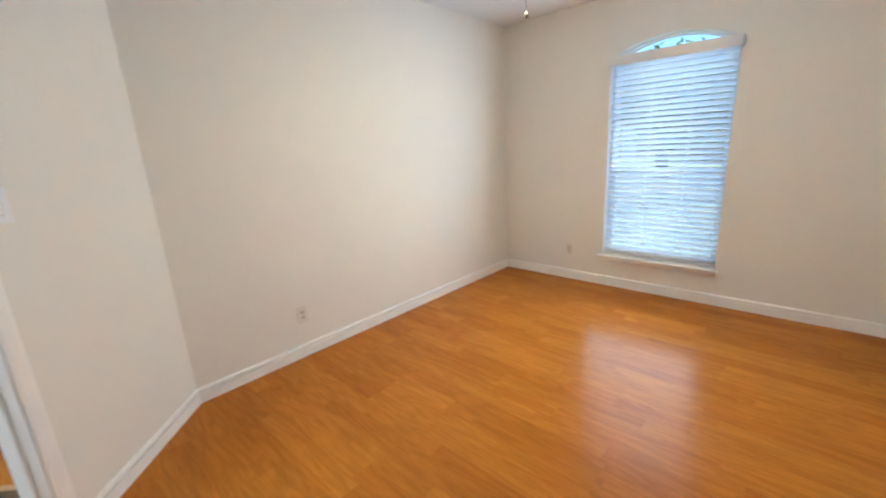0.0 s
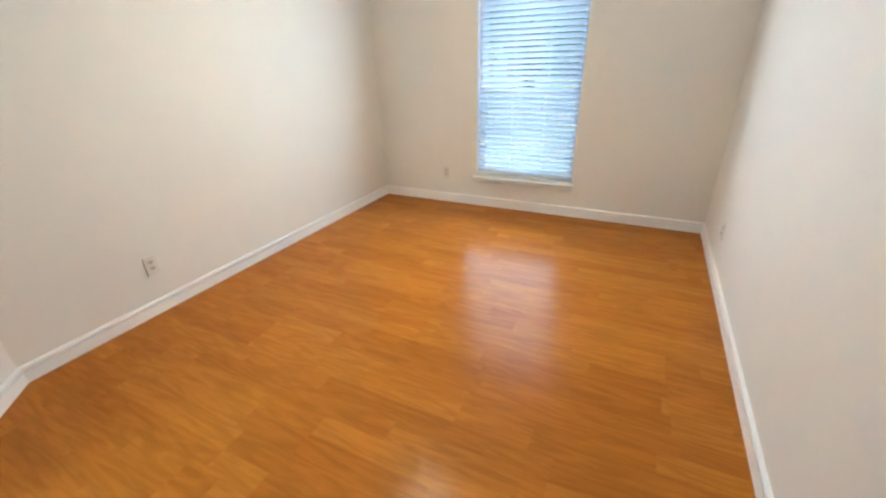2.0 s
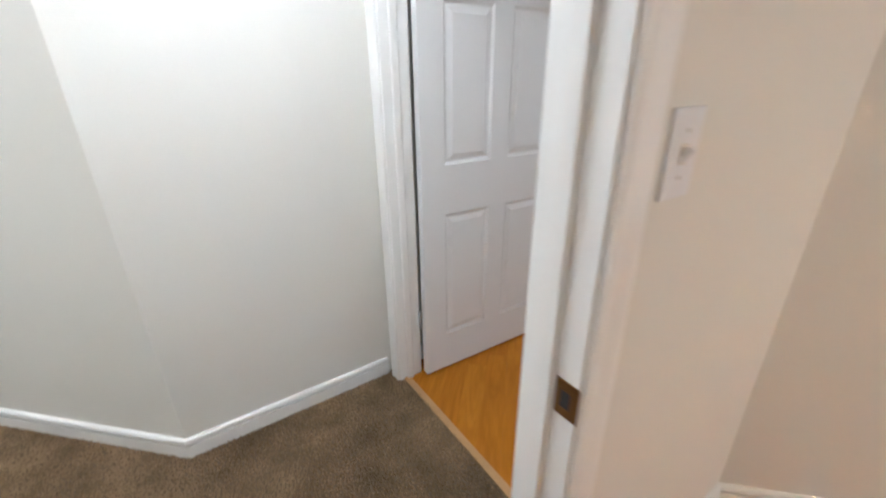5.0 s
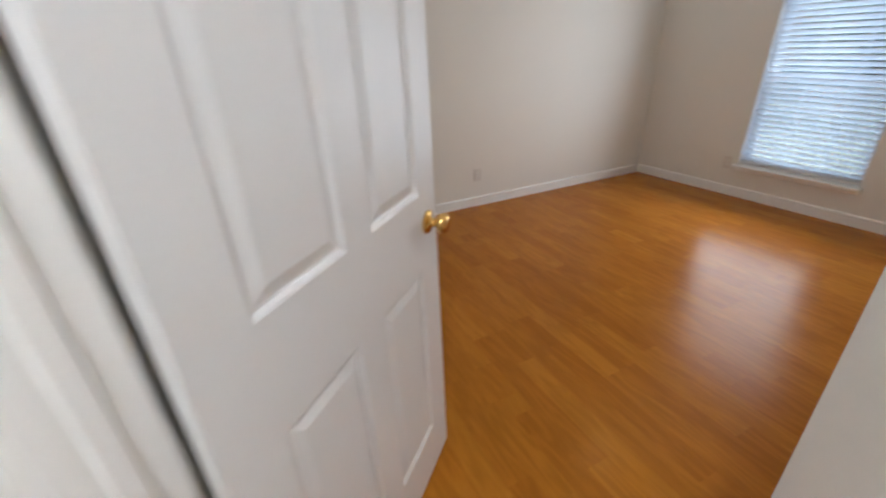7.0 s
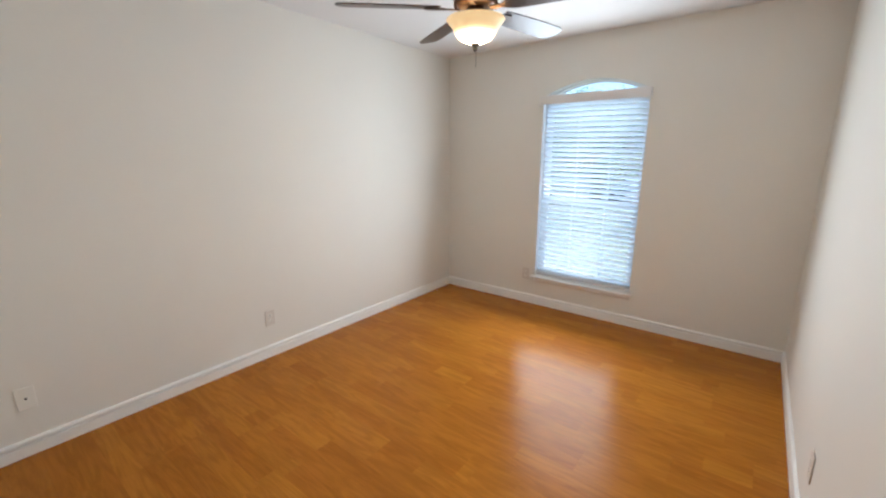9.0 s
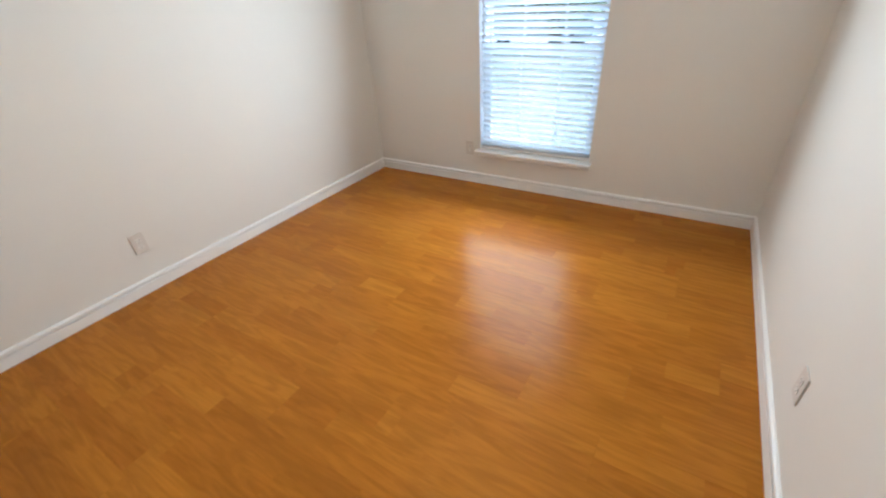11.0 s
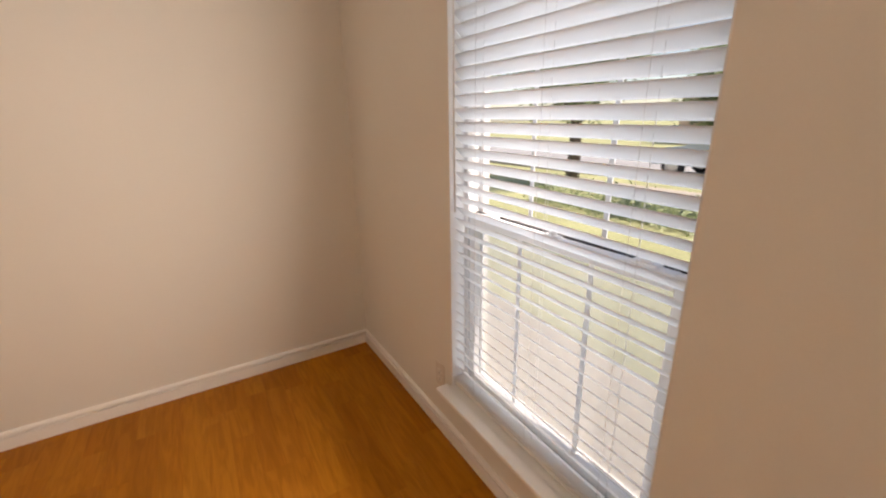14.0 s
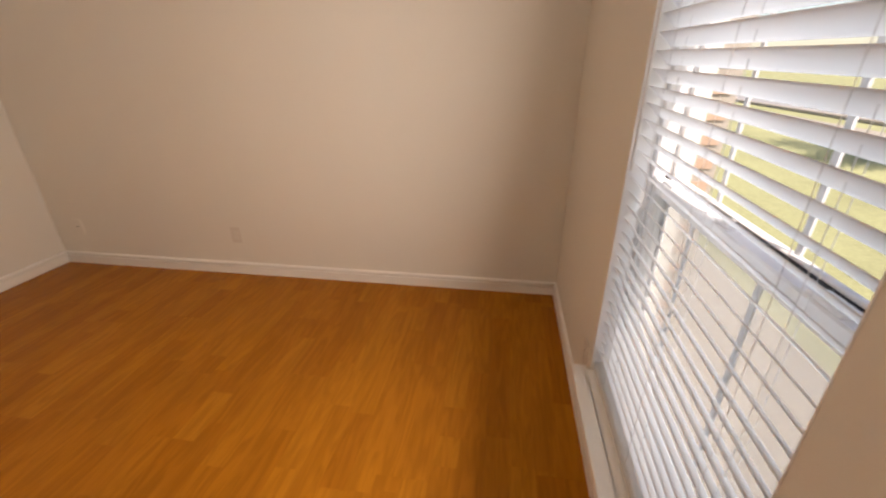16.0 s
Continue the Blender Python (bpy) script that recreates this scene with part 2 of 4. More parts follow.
M_ROAD = surface("pale_concrete_road", (0.27, 0.265, 0.255), 0.9, vary=0.2, scale=0.7, grain=0.2, fine=80, bump=0.4)
M_BRICK = surface("brick_tan", (0.50, 0.36, 0.27), 0.85, vary=0.2, scale=4, grain=0.15, fine=90, bump=0.5)
M_MORTAR = surface("mortar", (0.42, 0.38, 0.33), 0.9, vary=0.1)
M_ROOF = surface("shingle", (0.24, 0.215, 0.19), 0.9, vary=0.25, scale=5, grain=0.2)
M_BARK = surface("bark", (0.10, 0.075, 0.055), 0.95, vary=0.3, scale=8, grain=0.3, fine=50, bump=0.8, bump_scale=40)
M_LEAF = foliage("leaves", (0.10, 0.14, 0.055), (0.26, 0.30, 0.14))
M_SHRUB = foliage("shrub_leaves", (0.20, 0.25, 0.11), (0.36, 0.40, 0.20))
M_CAR = surface("car_paint", (0.42, 0.47, 0.54), 0.25, 0.3, vary=0.02)
M_CARGLASS = surface("car_glass", (0.26, 0.29, 0.31), 0.08)
M_TYRE = surface("tyre", (0.02, 0.02, 0.02), 0.8)


# ---- mesh helpers ----
def part(name, bm, material, parent=None, label=""):
    me = bpy.data.meshes.new(name)
    bm.normal_update()
    bm.to_mesh(me)
    bm.free()
    me.materials.append(material)
    ob = new(name, me)
    ob.parent = parent
    if label:
        ob["label"] = label
    return ob


def empty(name, m, label, category, group="", kind=""):
    ob = new(name)
    ob.matrix_basis = m
    ob.empty_display_size = 0.1
    return tagged(ob, label, category, group, kind)


def add_box(bm, x0, x1, y0, y1, z0, z1, bevel=0.0, segments=1):
    made = bmesh.ops.create_cube(bm, size=1.0)["verts"]
    for v in made:
        v.co = Vector((x0 + (v.co.x + 0.5) * (x1 - x0), y0 + (v.co.y + 0.5) * (y1 - y0), z0 + (v.co.z + 0.5) * (z1 - z0)))
    if bevel:
        edges = list({e for v in made for e in v.link_edges})
        bmesh.ops.bevel(bm, geom=edges, offset=bevel, segments=segments, affect="EDGES", profile=0.6)
    return bm


def box(x0, x1, y0, y1, z0, z1, bevel=0.0, segments=1):
    return add_box(bmesh.new(), x0, x1, y0, y1, z0, z1, bevel, segments)


def add_prism(bm, pts, lo, hi, axis="z"):
    """A polygon, given in the plane across the axis, pushed from lo to hi along it."""
    def place(p, h):
        return (p[0], p[1], h) if axis == "z" else (p[0], h, p[1]) if axis == "y" else (h, p[0], p[1])
    a = [bm.verts.new(place(p, lo)) for p in pts]
    b = [bm.verts.new(place(p, hi)) for p in pts]
    n = len(pts)
    faces = [bm.faces.new(a), bm.faces.new(b)]
    for i in range(n):
        faces.append(bm.faces.new((a[i], a[(i + 1) % n], b[(i + 1) % n], b[i])))
    bmesh.ops.recalc_face_normals(bm, faces=faces)
    return bm


def prism(pts, lo, hi, axis="z"):
    return add_prism(bmesh.new(), pts, lo, hi, axis)


def add_lathe(bm, profile, steps=32, center=(0, 0), axis="z", smooth=True):
    """A profile of (radius, height) turned round an axis; radius 0 closes it."""
    rings = []
    for r, h in profile:
        ring = []
        for i in range(steps if r > 1e-6 else 1):
            a = 2 * math.pi * i / steps
            p = (r * math.cos(a), r * math.sin(a), h)
            if axis == "y":
                p = (p[0], h, p[1])
            ring.append(bm.verts.new((p[0] + center[0], p[1] + (center[1] if axis == "z" else 0), p[2] + (center[1] if axis == "y" else 0))))
        rings.append(ring)
    faces = []
    for p, q in zip(rings, rings[1:]):
        for i in range(steps):
            j = (i + 1) % steps
            if len(p) == 1 and len(q) > 1:
                faces.append(bm.faces.new((p[0], q[i], q[j])))
            elif len(q) == 1 and len(p) > 1:
                faces.append(bm.faces.new((p[i], q[0], p[j])))
            elif len(p) > 1:
                faces.append(bm.faces.new((p[i], q[i], q[j], p[j])))
    for f in faces:
        f.smooth = smooth
    bmesh.ops.recalc_face_normals(bm, faces=faces)
    return bm


def lathe(profile, steps=32, center=(0, 0), axis="z"):
    return add_lathe(bmesh.new(), profile, steps, center, axis)


def add_tube(bm, pts, radii, sides=8):
    """A tapered round bar along a line of points."""
    rings = []
    for k, p in enumerate(pts):
        p = Vector(p)
        d = (Vector(pts[min(k + 1, len(pts) - 1)]) - Vector(pts[max(k - 1, 0)])).normalized()
        side = d.orthogonal().normalized()
        other = d.cross(side)
        r = radii[k] if isinstance(radii, (list, tuple)) else radii
        rings.append([bm.verts.new(p + r * (math.cos(2 * math.pi * i / sides) * side + math.sin(2 * math.pi * i / sides) * other)) for i in range(sides)])
    faces = []
    for a, b in zip(rings, rings[1:]):
        best = min(range(sides), key=lambda s: sum((a[i].co - b[(i + s) % sides].co).length for i in range(sides)))
        for i in range(sides):
            f = bm.faces.new((a[i], a[(i + 1) % sides], b[(i + 1 + best) % sides], b[(i + best) % sides]))
            f.smooth = True
            faces.append(f)
    faces += [bm.faces.new(rings[0]), bm.faces.new(rings[-1])]
    bmesh.ops.recalc_face_normals(bm, faces=faces)
    return bm


def tube(pts, radii, sides=8):
    return add_tube(bmesh.new(), pts, radii, sides)


def structure(name, bm, material, label, category):
    return tagged(part(name, bm, material), label, category, kind="structure")


def SA(s, a):
    """A place by x + y = s and (x - y) / root 2 = a: along the skewed wall of the first room."""
    return ((s + a * R2) / 2, (s - a * R2) / 2)


def BC(b, c):
    """A place by (x + y) / root 2 = b and y - x = c: along the skewed wall of the second room."""
    return ((b * R2 - c) / 2, (b * R2 + c) / 2)


# ---- plan, in metres ----
Y_WIN, Y_OUT = 0.012, 0.20           # window wall, inside and outside
X1_L, X1_R, Y1_B = -0.012, 3.01, -4.75   # first room
X2_L, X2_R, Y2_B = -3.235, -0.178, -3.712   # second room
S_ALC = -3.54                        # end of the side wall inside the second door
S_ROOM, S_HALL = -3.175, -3.325       # skewed wall with the first door
C_ROOM, C_HALL = -3.83, -3.985        # skewed wall with the second door
S_K = -4.925                          # skewed wall behind the second door
X_J = 0.152
A1, A2 = 3.085, 3.965                 # first door's rough opening
B1, B2 = -3.405, -2.572               # second door's rough opening
DOOR_H = 2.06
WINDOWS = WINDOW_X
WIN_W, WIN_Z0, WIN_Z1, WIN_RISE = 0.895, 0.30, 1.985, 0.118
LOW = -0.03
DEEP = 0.026                          # window unit set back in its opening


def arc(cx, z0, half, rise, steps=24):
    r = (half * half + rise * rise) / (2 * rise)
    a = math.asin(half / r)
    return [(cx + r * math.sin(-a + 2 * a * i / steps), z0 + rise - r + r * math.cos(-a + 2 * a * i / steps)) for i in range(steps + 1)]


# ---- walls, floors, ceiling ----
bm = bmesh.new()
xs = [X2_L - 0.145]
for cx in sorted(WINDOWS):
    xs += [cx - WIN_W / 2, cx + WIN_W / 2]
xs.append(X1_R + 0.12)
for i in range(0, len(xs), 2):
    add_box(bm, xs[i], xs[i + 1], Y_WIN, Y_OUT, LOW - 0.3, CEIL)
for cx in WINDOWS:
    h = WIN_W / 2
    add_box(bm, cx - h, cx + h, Y_WIN, Y_OUT, LOW - 0.3, WIN_Z0)
    add_prism(bm, arc(cx, WIN_Z1, h, WIN_RISE) + [(cx + h, CEIL), (cx - h, CEIL)], Y_WIN, Y_OUT, "y")
structure("wall_north", bm, M_WALL, "warm beige painted outer wall with two arched windows", "wall")
structure("wall_east", box(X1_R, X1_R + 0.12, Y1_B - 0.12, Y_WIN, LOW, CEIL), M_WALL, "plain warm beige painted side wall", "wall")
structure("wall_south", prism([(SA(S_ROOM, 4.49)[0], Y1_B), (X1_R, Y1_B), (X1_R, Y1_B - 0.12), (1.54, Y1_B - 0.12)], LOW, CEIL), M_WALL, "plain warm beige painted back wall", "wall")
bm = prism([(X1_L, Y_WIN), (X1_L, S_ROOM - X1_L), SA(S_ROOM, A1), SA(S_HALL, A1), BC(S_HALL / R2, C_ROOM), BC(S_ALC / R2, C_ROOM), (X2_R, S_ALC - X2_R), (X2_R, Y_WIN)], LOW, CEIL)
add_prism(bm, [SA(S_ROOM, A1), SA(S_ROOM, A2), SA(S_HALL, A2), SA(S_HALL, A1)], DOOR_H, CEIL)
add_prism(bm, [SA(S_ROOM, A2), (SA(S_ROOM, 4.49)[0], Y1_B), (1.54, Y1_B - 0.12), (1.54, -8.0), (1.42, -8.0), (1.42, S_HALL - 1.42), SA(S_HALL, A2)], LOW, CEIL)
structure("wall_middle", bm, M_WALL, "warm beige painted wall between the rooms, with a skewed doorway", "wall")
bm = prism([BC(S_K / R2, C_ROOM), BC(B1, C_ROOM), BC(B1, C_HALL), BC(S_K / R2, C_HALL)], LOW, CEIL)
add_prism(bm, [BC(B1, C_ROOM), BC(B2, C_ROOM), BC(B2, C_HALL), BC(B1, C_HALL)], DOOR_H, CEIL)
add_prism(bm, [BC(B2, C_ROOM), BC(S_HALL / R2, C_ROOM), BC(S_HALL / R2, C_HALL), BC(B2, C_HALL)], LOW, CEIL)
structure("wall_doorway", bm, M_WALL, "short skewed painted wall round the second doorway", "wall")
xk = S_K - Y2_B
structure("wall_hall", prism([(xk, Y2_B), (X_J, S_K - X_J), (X_J, -8.0), (X_J - 0.12, -8.0), (X_J - 0.12, S_K - X_J - 0.05), (xk - 0.05, Y2_B - 0.12)], LOW, CEIL),
          M_WALL, "pale painted hall wall with an outer corner", "wall")
structure("wall_back", prism([(X2_L, Y2_B), (xk, Y2_B), (xk - 0.05, Y2_B - 0.12), (X2_L, Y2_B - 0.12)], LOW, CEIL), M_WALL, "plain warm beige painted back wall", "wall")
structure("wall_west", box(X2_L - 0.145, X2_L, Y2_B - 0.12, Y_WIN, LOW, CEIL), M_WALL, "warm beige painted side wall lit from the window", "wall")
structure("wall_hall_end", box(X_J - 0.12, 1.54, -8.12, -8.0, LOW, CEIL), M_WALL, "plain painted end wall of the hall", "wall")
structure("ceiling", box(X2_L - 0.145, X1_R + 0.12, -8.12, Y_OUT, CEIL, CEIL + 0.08), M_CEIL, "flat white textured ceiling", "ceiling")


def skirting(points, closed=False):
    """Moulded baseboard on the left of a line of corners, mitred, one piece a wall."""
    profile = [(0, 0), (0.0150, 0), (0.0150, 0.0590), (0.0142, 0.0600), (0.0025, 0.0565), (0.0025, 0.0670), (0.0145, 0.0685), (0.0155, 0.0700), (0.0155, 0.0785), (0.0130, 0.0850), (0.006, 0.0895), (0.0, 0.0900)]
    n = len(points)
    for i in range(n - 1):
        p, q = Vector(points[i]), Vector(points[i + 1])
        d = (q - p).normalized()
        left = Vector((-d.y, d.x))

        def mitre(k, towards):
            if k <= 0 or k >= n - 1:
                return 0.0
            e = (Vector(points[k + 1]) - Vector(points[k])).normalized() if towards else (Vector(points[k]) - Vector(points[k - 1])).normalized()
            turn = d.angle_signed(e) if towards else e.angle_signed(d)
            return -math.tan(-turn / 2)

        a, b = mitre(i, False), mitre(i + 1, True)
        bm = bmesh.new()
        rows = [[], []]
        for depth, z in profile:
            rows[0].append(bm.verts.new((*(p + left * depth - d * depth * a), z)))
            rows[1].append(bm.verts.new((*(q + left * depth + d * depth * b), z)))
        m = len(profile)
        for k in range(m):
            bm.faces.new((rows[0][k], rows[0][(k + 1) % m], rows[1][(k + 1) % m], rows[1][k]))
        bm.faces.new(rows[0])
        bm.faces.new(rows[1])
        bmesh.ops.recalc_face_normals(bm, faces=bm.faces[:])
        structure("baseboard", bm, M_TRIM, "white painted moulded baseboard along the wall", "baseboard")


CASE = 0.06
skirting([SA(S_ROOM, A1 - CASE + 0.015), (X1_L, S_ROOM - X1_L), (X1_L, Y_WIN), (X1_R, Y_WIN), (X1_R, Y1_B), (SA(S_ROOM, 4.49)[0], Y1_B), SA(S_ROOM, A2 + CASE - 0.015)][::-1])
skirting([BC(B1 - CASE + 0.015, C_ROOM), BC(S_K / R2, C_ROOM), (xk, Y2_B), (X2_L, Y2_B), (X2_L, Y_WIN), (X2_R, Y_WIN), (X2_R, S_ALC - X2_R), BC(S_ALC / R2, C_ROOM), BC(B2 + CASE - 0.015, C_ROOM)][::-1])
skirting([(X_J, -8.0), (X_J, S_K - X_J), BC(S_K / R2, C_HALL - 0.028)][::-1])
skirting([BC(S_HALL / R2, C_HALL), SA(S_HALL, A1 - CASE + 0.015)][::-1])
skirting([SA(S_HALL, A2 + CASE - 0.015), (1.42, S_HALL - 1.42), (1.42, -8.0), (X_J, -8.0)][::-1])


# ---- windows with blinds ----
def ring_bar(bm, inner, outer, y0, y1):
    """A bar between two lines of equal count, pushed from y0 to y1."""
    for i in range(len(inner) - 1):
        add_prism(bm, [inner[i], inner[i + 1], outer[i + 1], outer[i]], y0, y1, "y")
    return bm


def window(number, cx):
    h = WIN_W / 2
    win = empty("window_%d" % number, Matrix.Translation((cx, DEEP, 0)), "white arched single-hung window with thin grilles, blind lowered", "window", kind="structure")
    yf0, yf1 = 0.052, 0.125
    w = 0.024
    top = arc(0, WIN_Z1, h, WIN_RISE)
    inn = arc(0, WIN_Z1 - 0.008, h - w, WIN_RISE - 0.004)
    bm = bmesh.new()
    add_box(bm, -h, -h + w, yf0, yf1, WIN_Z0, WIN_Z1 - 0.008, 0.002)
    add_box(bm, h - w, h, yf0, yf1, WIN_Z0, WIN_Z1 - 0.008, 0.002)
    add_box(bm, -h + w, h - w, yf0, yf1, WIN_Z0, WIN_Z0 + w, 0.002)
    ring_bar(bm, inn, top, yf0, yf1)
    part("window_frame", bm, M_VINYL, win)
    bm = bmesh.new()
    add_box(bm, -h, -h + 0.003, Y_WIN - 0.001 - DEEP, yf0 - 0.0005, WIN_Z0, WIN_Z1)
    add_box(bm, h - 0.003, h, Y_WIN - 0.001 - DEEP, yf0 - 0.0005, WIN_Z0, WIN_Z1)
    ring_bar(bm, [(x, z - 0.003) for x, z in top], top, Y_WIN - 0.001 - DEEP, yf0 - 0.0005)
    part("reveal_lining", bm, M_VINYL, win)
    # lower sash, in front, and upper sash behind it
    zm = 1.075
    bm = bmesh.new()
    s = 0.036
    x0, x1 = -h + w + 0.002, h - w - 0.002
    add_box(bm, x0, x0 + s, 0.058, 0.086, WIN_Z0 + w, zm, 0.003)
    add_box(bm, x1 - s, x1, 0.058, 0.086, WIN_Z0 + w, zm, 0.003)
    add_box(bm, x0 + s, x1 - s, 0.058, 0.086, WIN_Z0 + w, WIN_Z0 + w + 0.045, 0.003)
    add_box(bm, x0 + s, x1 - s, 0.052, 0.089, zm - 0.040, zm, 0.003)
    sash = part("lower_sash", bm, M_VINYL, win)
    for sx in (-0.305, 0.305):
        bm = box(sx - 0.035, sx + 0.035, 0.056, 0.088, zm, zm + 0.008, 0.003, 2)
        add_box(bm, sx - 0.012, sx + 0.020, 0.060, 0.074, zm + 0.008, zm + 0.014, 0.003, 2)
        part("tilt_latch", bm, M_VINYL, sash, "white sash tilt latch")
    bm = box(-0.03, 0.03, 0.060, 0.084, zm, zm + 0.006, 0.002)
    add_lathe(bm, [(0.013, zm + 0.006), (0.013, zm + 0.015), (0.0, zm + 0.016)], 16, (0, 0.072))
    part("sash_lock", bm, M_VINYL, sash)
    # near-black filler: the gap's shade between the sashes, put in as colour
    part("gasket", box(x0, x1, 0.0895, 0.1055, zm - 0.03, zm + 0.001), M_SASH_GAP, sash, "dark strip for the shaded gap behind the sash rail")
    bm = bmesh.new()
    add_box(bm, x0, x1, 0.106, 0.124, zm - 0.036, zm + 0.006, 0.003)
    add_box(bm, x0, x0 + 0.026, 0.106, 0.124, zm + 0.006, WIN_Z1 - 0.03, 0.003)
    add_box(bm, x1 - 0.026, x1, 0.106, 0.124, zm + 0.006, WIN_Z1 - 0.03, 0.003)
    inn2 = [(x * 0.965, z - 0.008) for x, z in inn]
    ring_bar(bm, inn2, inn, 0.106, 0.124)
    part("upper_sash", bm, M_VINYL, win)
    part("pane", box(x0 + s - 0.004, x1 - s + 0.004, 0.070, 0.074, WIN_Z0 + w + 0.04, zm - 0.03), M_GLASS, win).visible_shadow = False
    pts = [(x * 0.975, z - 0.006) for x, z in inn]
    pane = part("pane", prism([(pts[0][0], zm - 0.01)] + pts + [(pts[-1][0], zm - 0.01)], 0.111, 0.115, "y"), M_GLASS, win)
    pane.visible_shadow = False
    screen = part("screen_frame", ring_bar(bmesh.new(), [(x0 + 0.016, WIN_Z0 + w + 0.016), (x1 - 0.016, WIN_Z0 + w + 0.016), (x1 - 0.016, zm - 0.055), (x0 + 0.016, zm - 0.055), (x0 + 0.016, WIN_Z0 + w + 0.016)],
                                                   [(x0, WIN_Z0 + w + 0.001), (x1, WIN_Z0 + w + 0.001), (x1, zm - 0.038), (x0, zm - 0.038), (x0, WIN_Z0 + w + 0.001)], 0.112, 0.121), M_VINYL, win)
    part("insect_screen", box(x0 + 0.012, x1 - 0.012, 0.1160, 0.1164, WIN_Z0 + w + 0.012, zm - 0.050), M_SCREEN, screen, "fine pale insect screen")
    for mx in (-0.147, 0.147):
        part("grille_bar", box(mx - 0.008, mx + 0.008, 0.0745, 0.0785, WIN_Z0 + w + 0.045, zm - 0.036), M_VINYL, win)
        part("grille_bar", box(mx - 0.008, mx + 0.008, 0.1155, 0.1195, zm, WIN_Z1 + WIN_RISE - 0.075), M_VINYL, win)
    bm = box(-h - 0.022, h + 0.022, -0.060 - DEEP, -DEEP, WIN_Z0 - 0.014, WIN_Z0 + 0.006, 0.006, 2)
    add_box(bm, -h + 0.001, h - 0.001, -0.01 - DEEP, 0.0515, WIN_Z0 - 0.012, WIN_Z0 + 0.006)
    part("window_sill", bm, M_TRIM, win)
    part("apron", box(-h - 0.010, h + 0.010, -0.008 - DEEP, Y_WIN - DEEP, WIN_Z0 - 0.052, WIN_Z0 - 0.014, 0.004), M_TRIM, win)
    # the blind is a thing of its own
    bl = empty("venetian_blind", Matrix.Translation((cx, 0, 0)), "white two-inch slatted venetian blind, lowered with slats half open", "blind", "window blinds")
    yc = 0.046
    hw = h - 0.007
    bm = box(-h - 0.014, h + 0.014, -0.050, -0.038, 1.917, 1.990, 0.004, 2)
    add_box(bm, -h - 0.014, -h - 0.004, -0.038, Y_WIN - 0.001, 1.917, 1.990, 0.002)
    add_box(bm, h + 0.004, h + 0.014, -0.038, Y_WIN - 0.001, 1.917, 1.990, 0.002)
    part("valance", bm, M_VALANCE, bl, "off-white moulded valance board")
    part("headrail", box(-hw, hw, 0.018, 0.072, 1.935, 1.982, 0.002), M_WHITE, bl)
    part("bottom_rail", box(-hw, hw, yc - 0.025, yc + 0.025, WIN_Z0 + 0.010, WIN_Z0 + 0.030, 0.005, 2), M_VALANCE, bl, "thick bottom rail resting above the sill")
    top_z, bot_z, pitch = 1.918, WIN_Z0 + 0.0758, 0.044
    count = int((top_z - bot_z) / pitch) + 1
    tilt = radians(SLAT_TILT)
    lean = radians(1.1) if number == 2 else 0.0   # the second blind hangs a little low at one end
    bm = bmesh.new()
    cross = []
    for k in range(7):
        u = -0.0255 + 0.051 * k / 6
        crown = 0.0018 * (1 - (u / 0.0255) ** 2)
        cross.append((u, crown))
    line = cross + [(u, v - 0.0013) for u, v in reversed(cross)]
    turned = [(u * math.cos(tilt) + v * math.sin(tilt), -u * math.sin(tilt) + v * math.cos(tilt)) for u, v in line]
    add_prism(bm, turned, -hw, hw, "x")
    for f in bm.faces:
        f.smooth = len(f.verts) == 4
    first = part("slat", bm, M_SLAT, bl)
    first.location, first.rotation_euler = (0, yc, bot_z), (0, lean, 0)
    for k in range(1, count):
        ob = first.copy()
        scene.collection.objects.link(ob)
        ob.location = (random.uniform(-0.002, 0.002), yc, bot_z + k * pitch)
        ob.rotation_euler = (radians(random.uniform(-1.6, 1.6)), lean, 0)
    for k in range(3):   # slats left over, lying on the bottom rail
        ob = first.copy()
        scene.collection.objects.link(ob)
        ob.location = (random.uniform(-0.002, 0.002), yc, WIN_Z0 + 0.034 + k * 0.0062)
        ob.rotation_euler = (tilt + radians(k * 1.5), 0, 0)
    for lx in (-0.30, 0.0, 0.30):
        bm = bmesh.new()
        for y in (yc - 0.0235, yc + 0.0235):
            add_tube(bm, [(lx, y, WIN_Z0 + 0.03), (lx, y, 1.94)], 0.0006, 5)
        add_tube(bm, [(lx + 0.012, yc, WIN_Z0 + 0.03), (lx + 0.012, yc, 1.94)], 0.0007, 5)
        part("ladder_cord", bm, M_CORD, bl)
    part("tilt_wand", tube([(-hw + 0.030, 0.014, 1.93), (-hw + 0.029, 0.012, 1.5), (-hw + 0.030, 0.012, 1.09)], [0.003, 0.004, 0.0045], 8), M_VALANCE, bl, "thin hanging tilt wand")


window(1, WINDOWS[0])
window(2, WINDOWS[1])


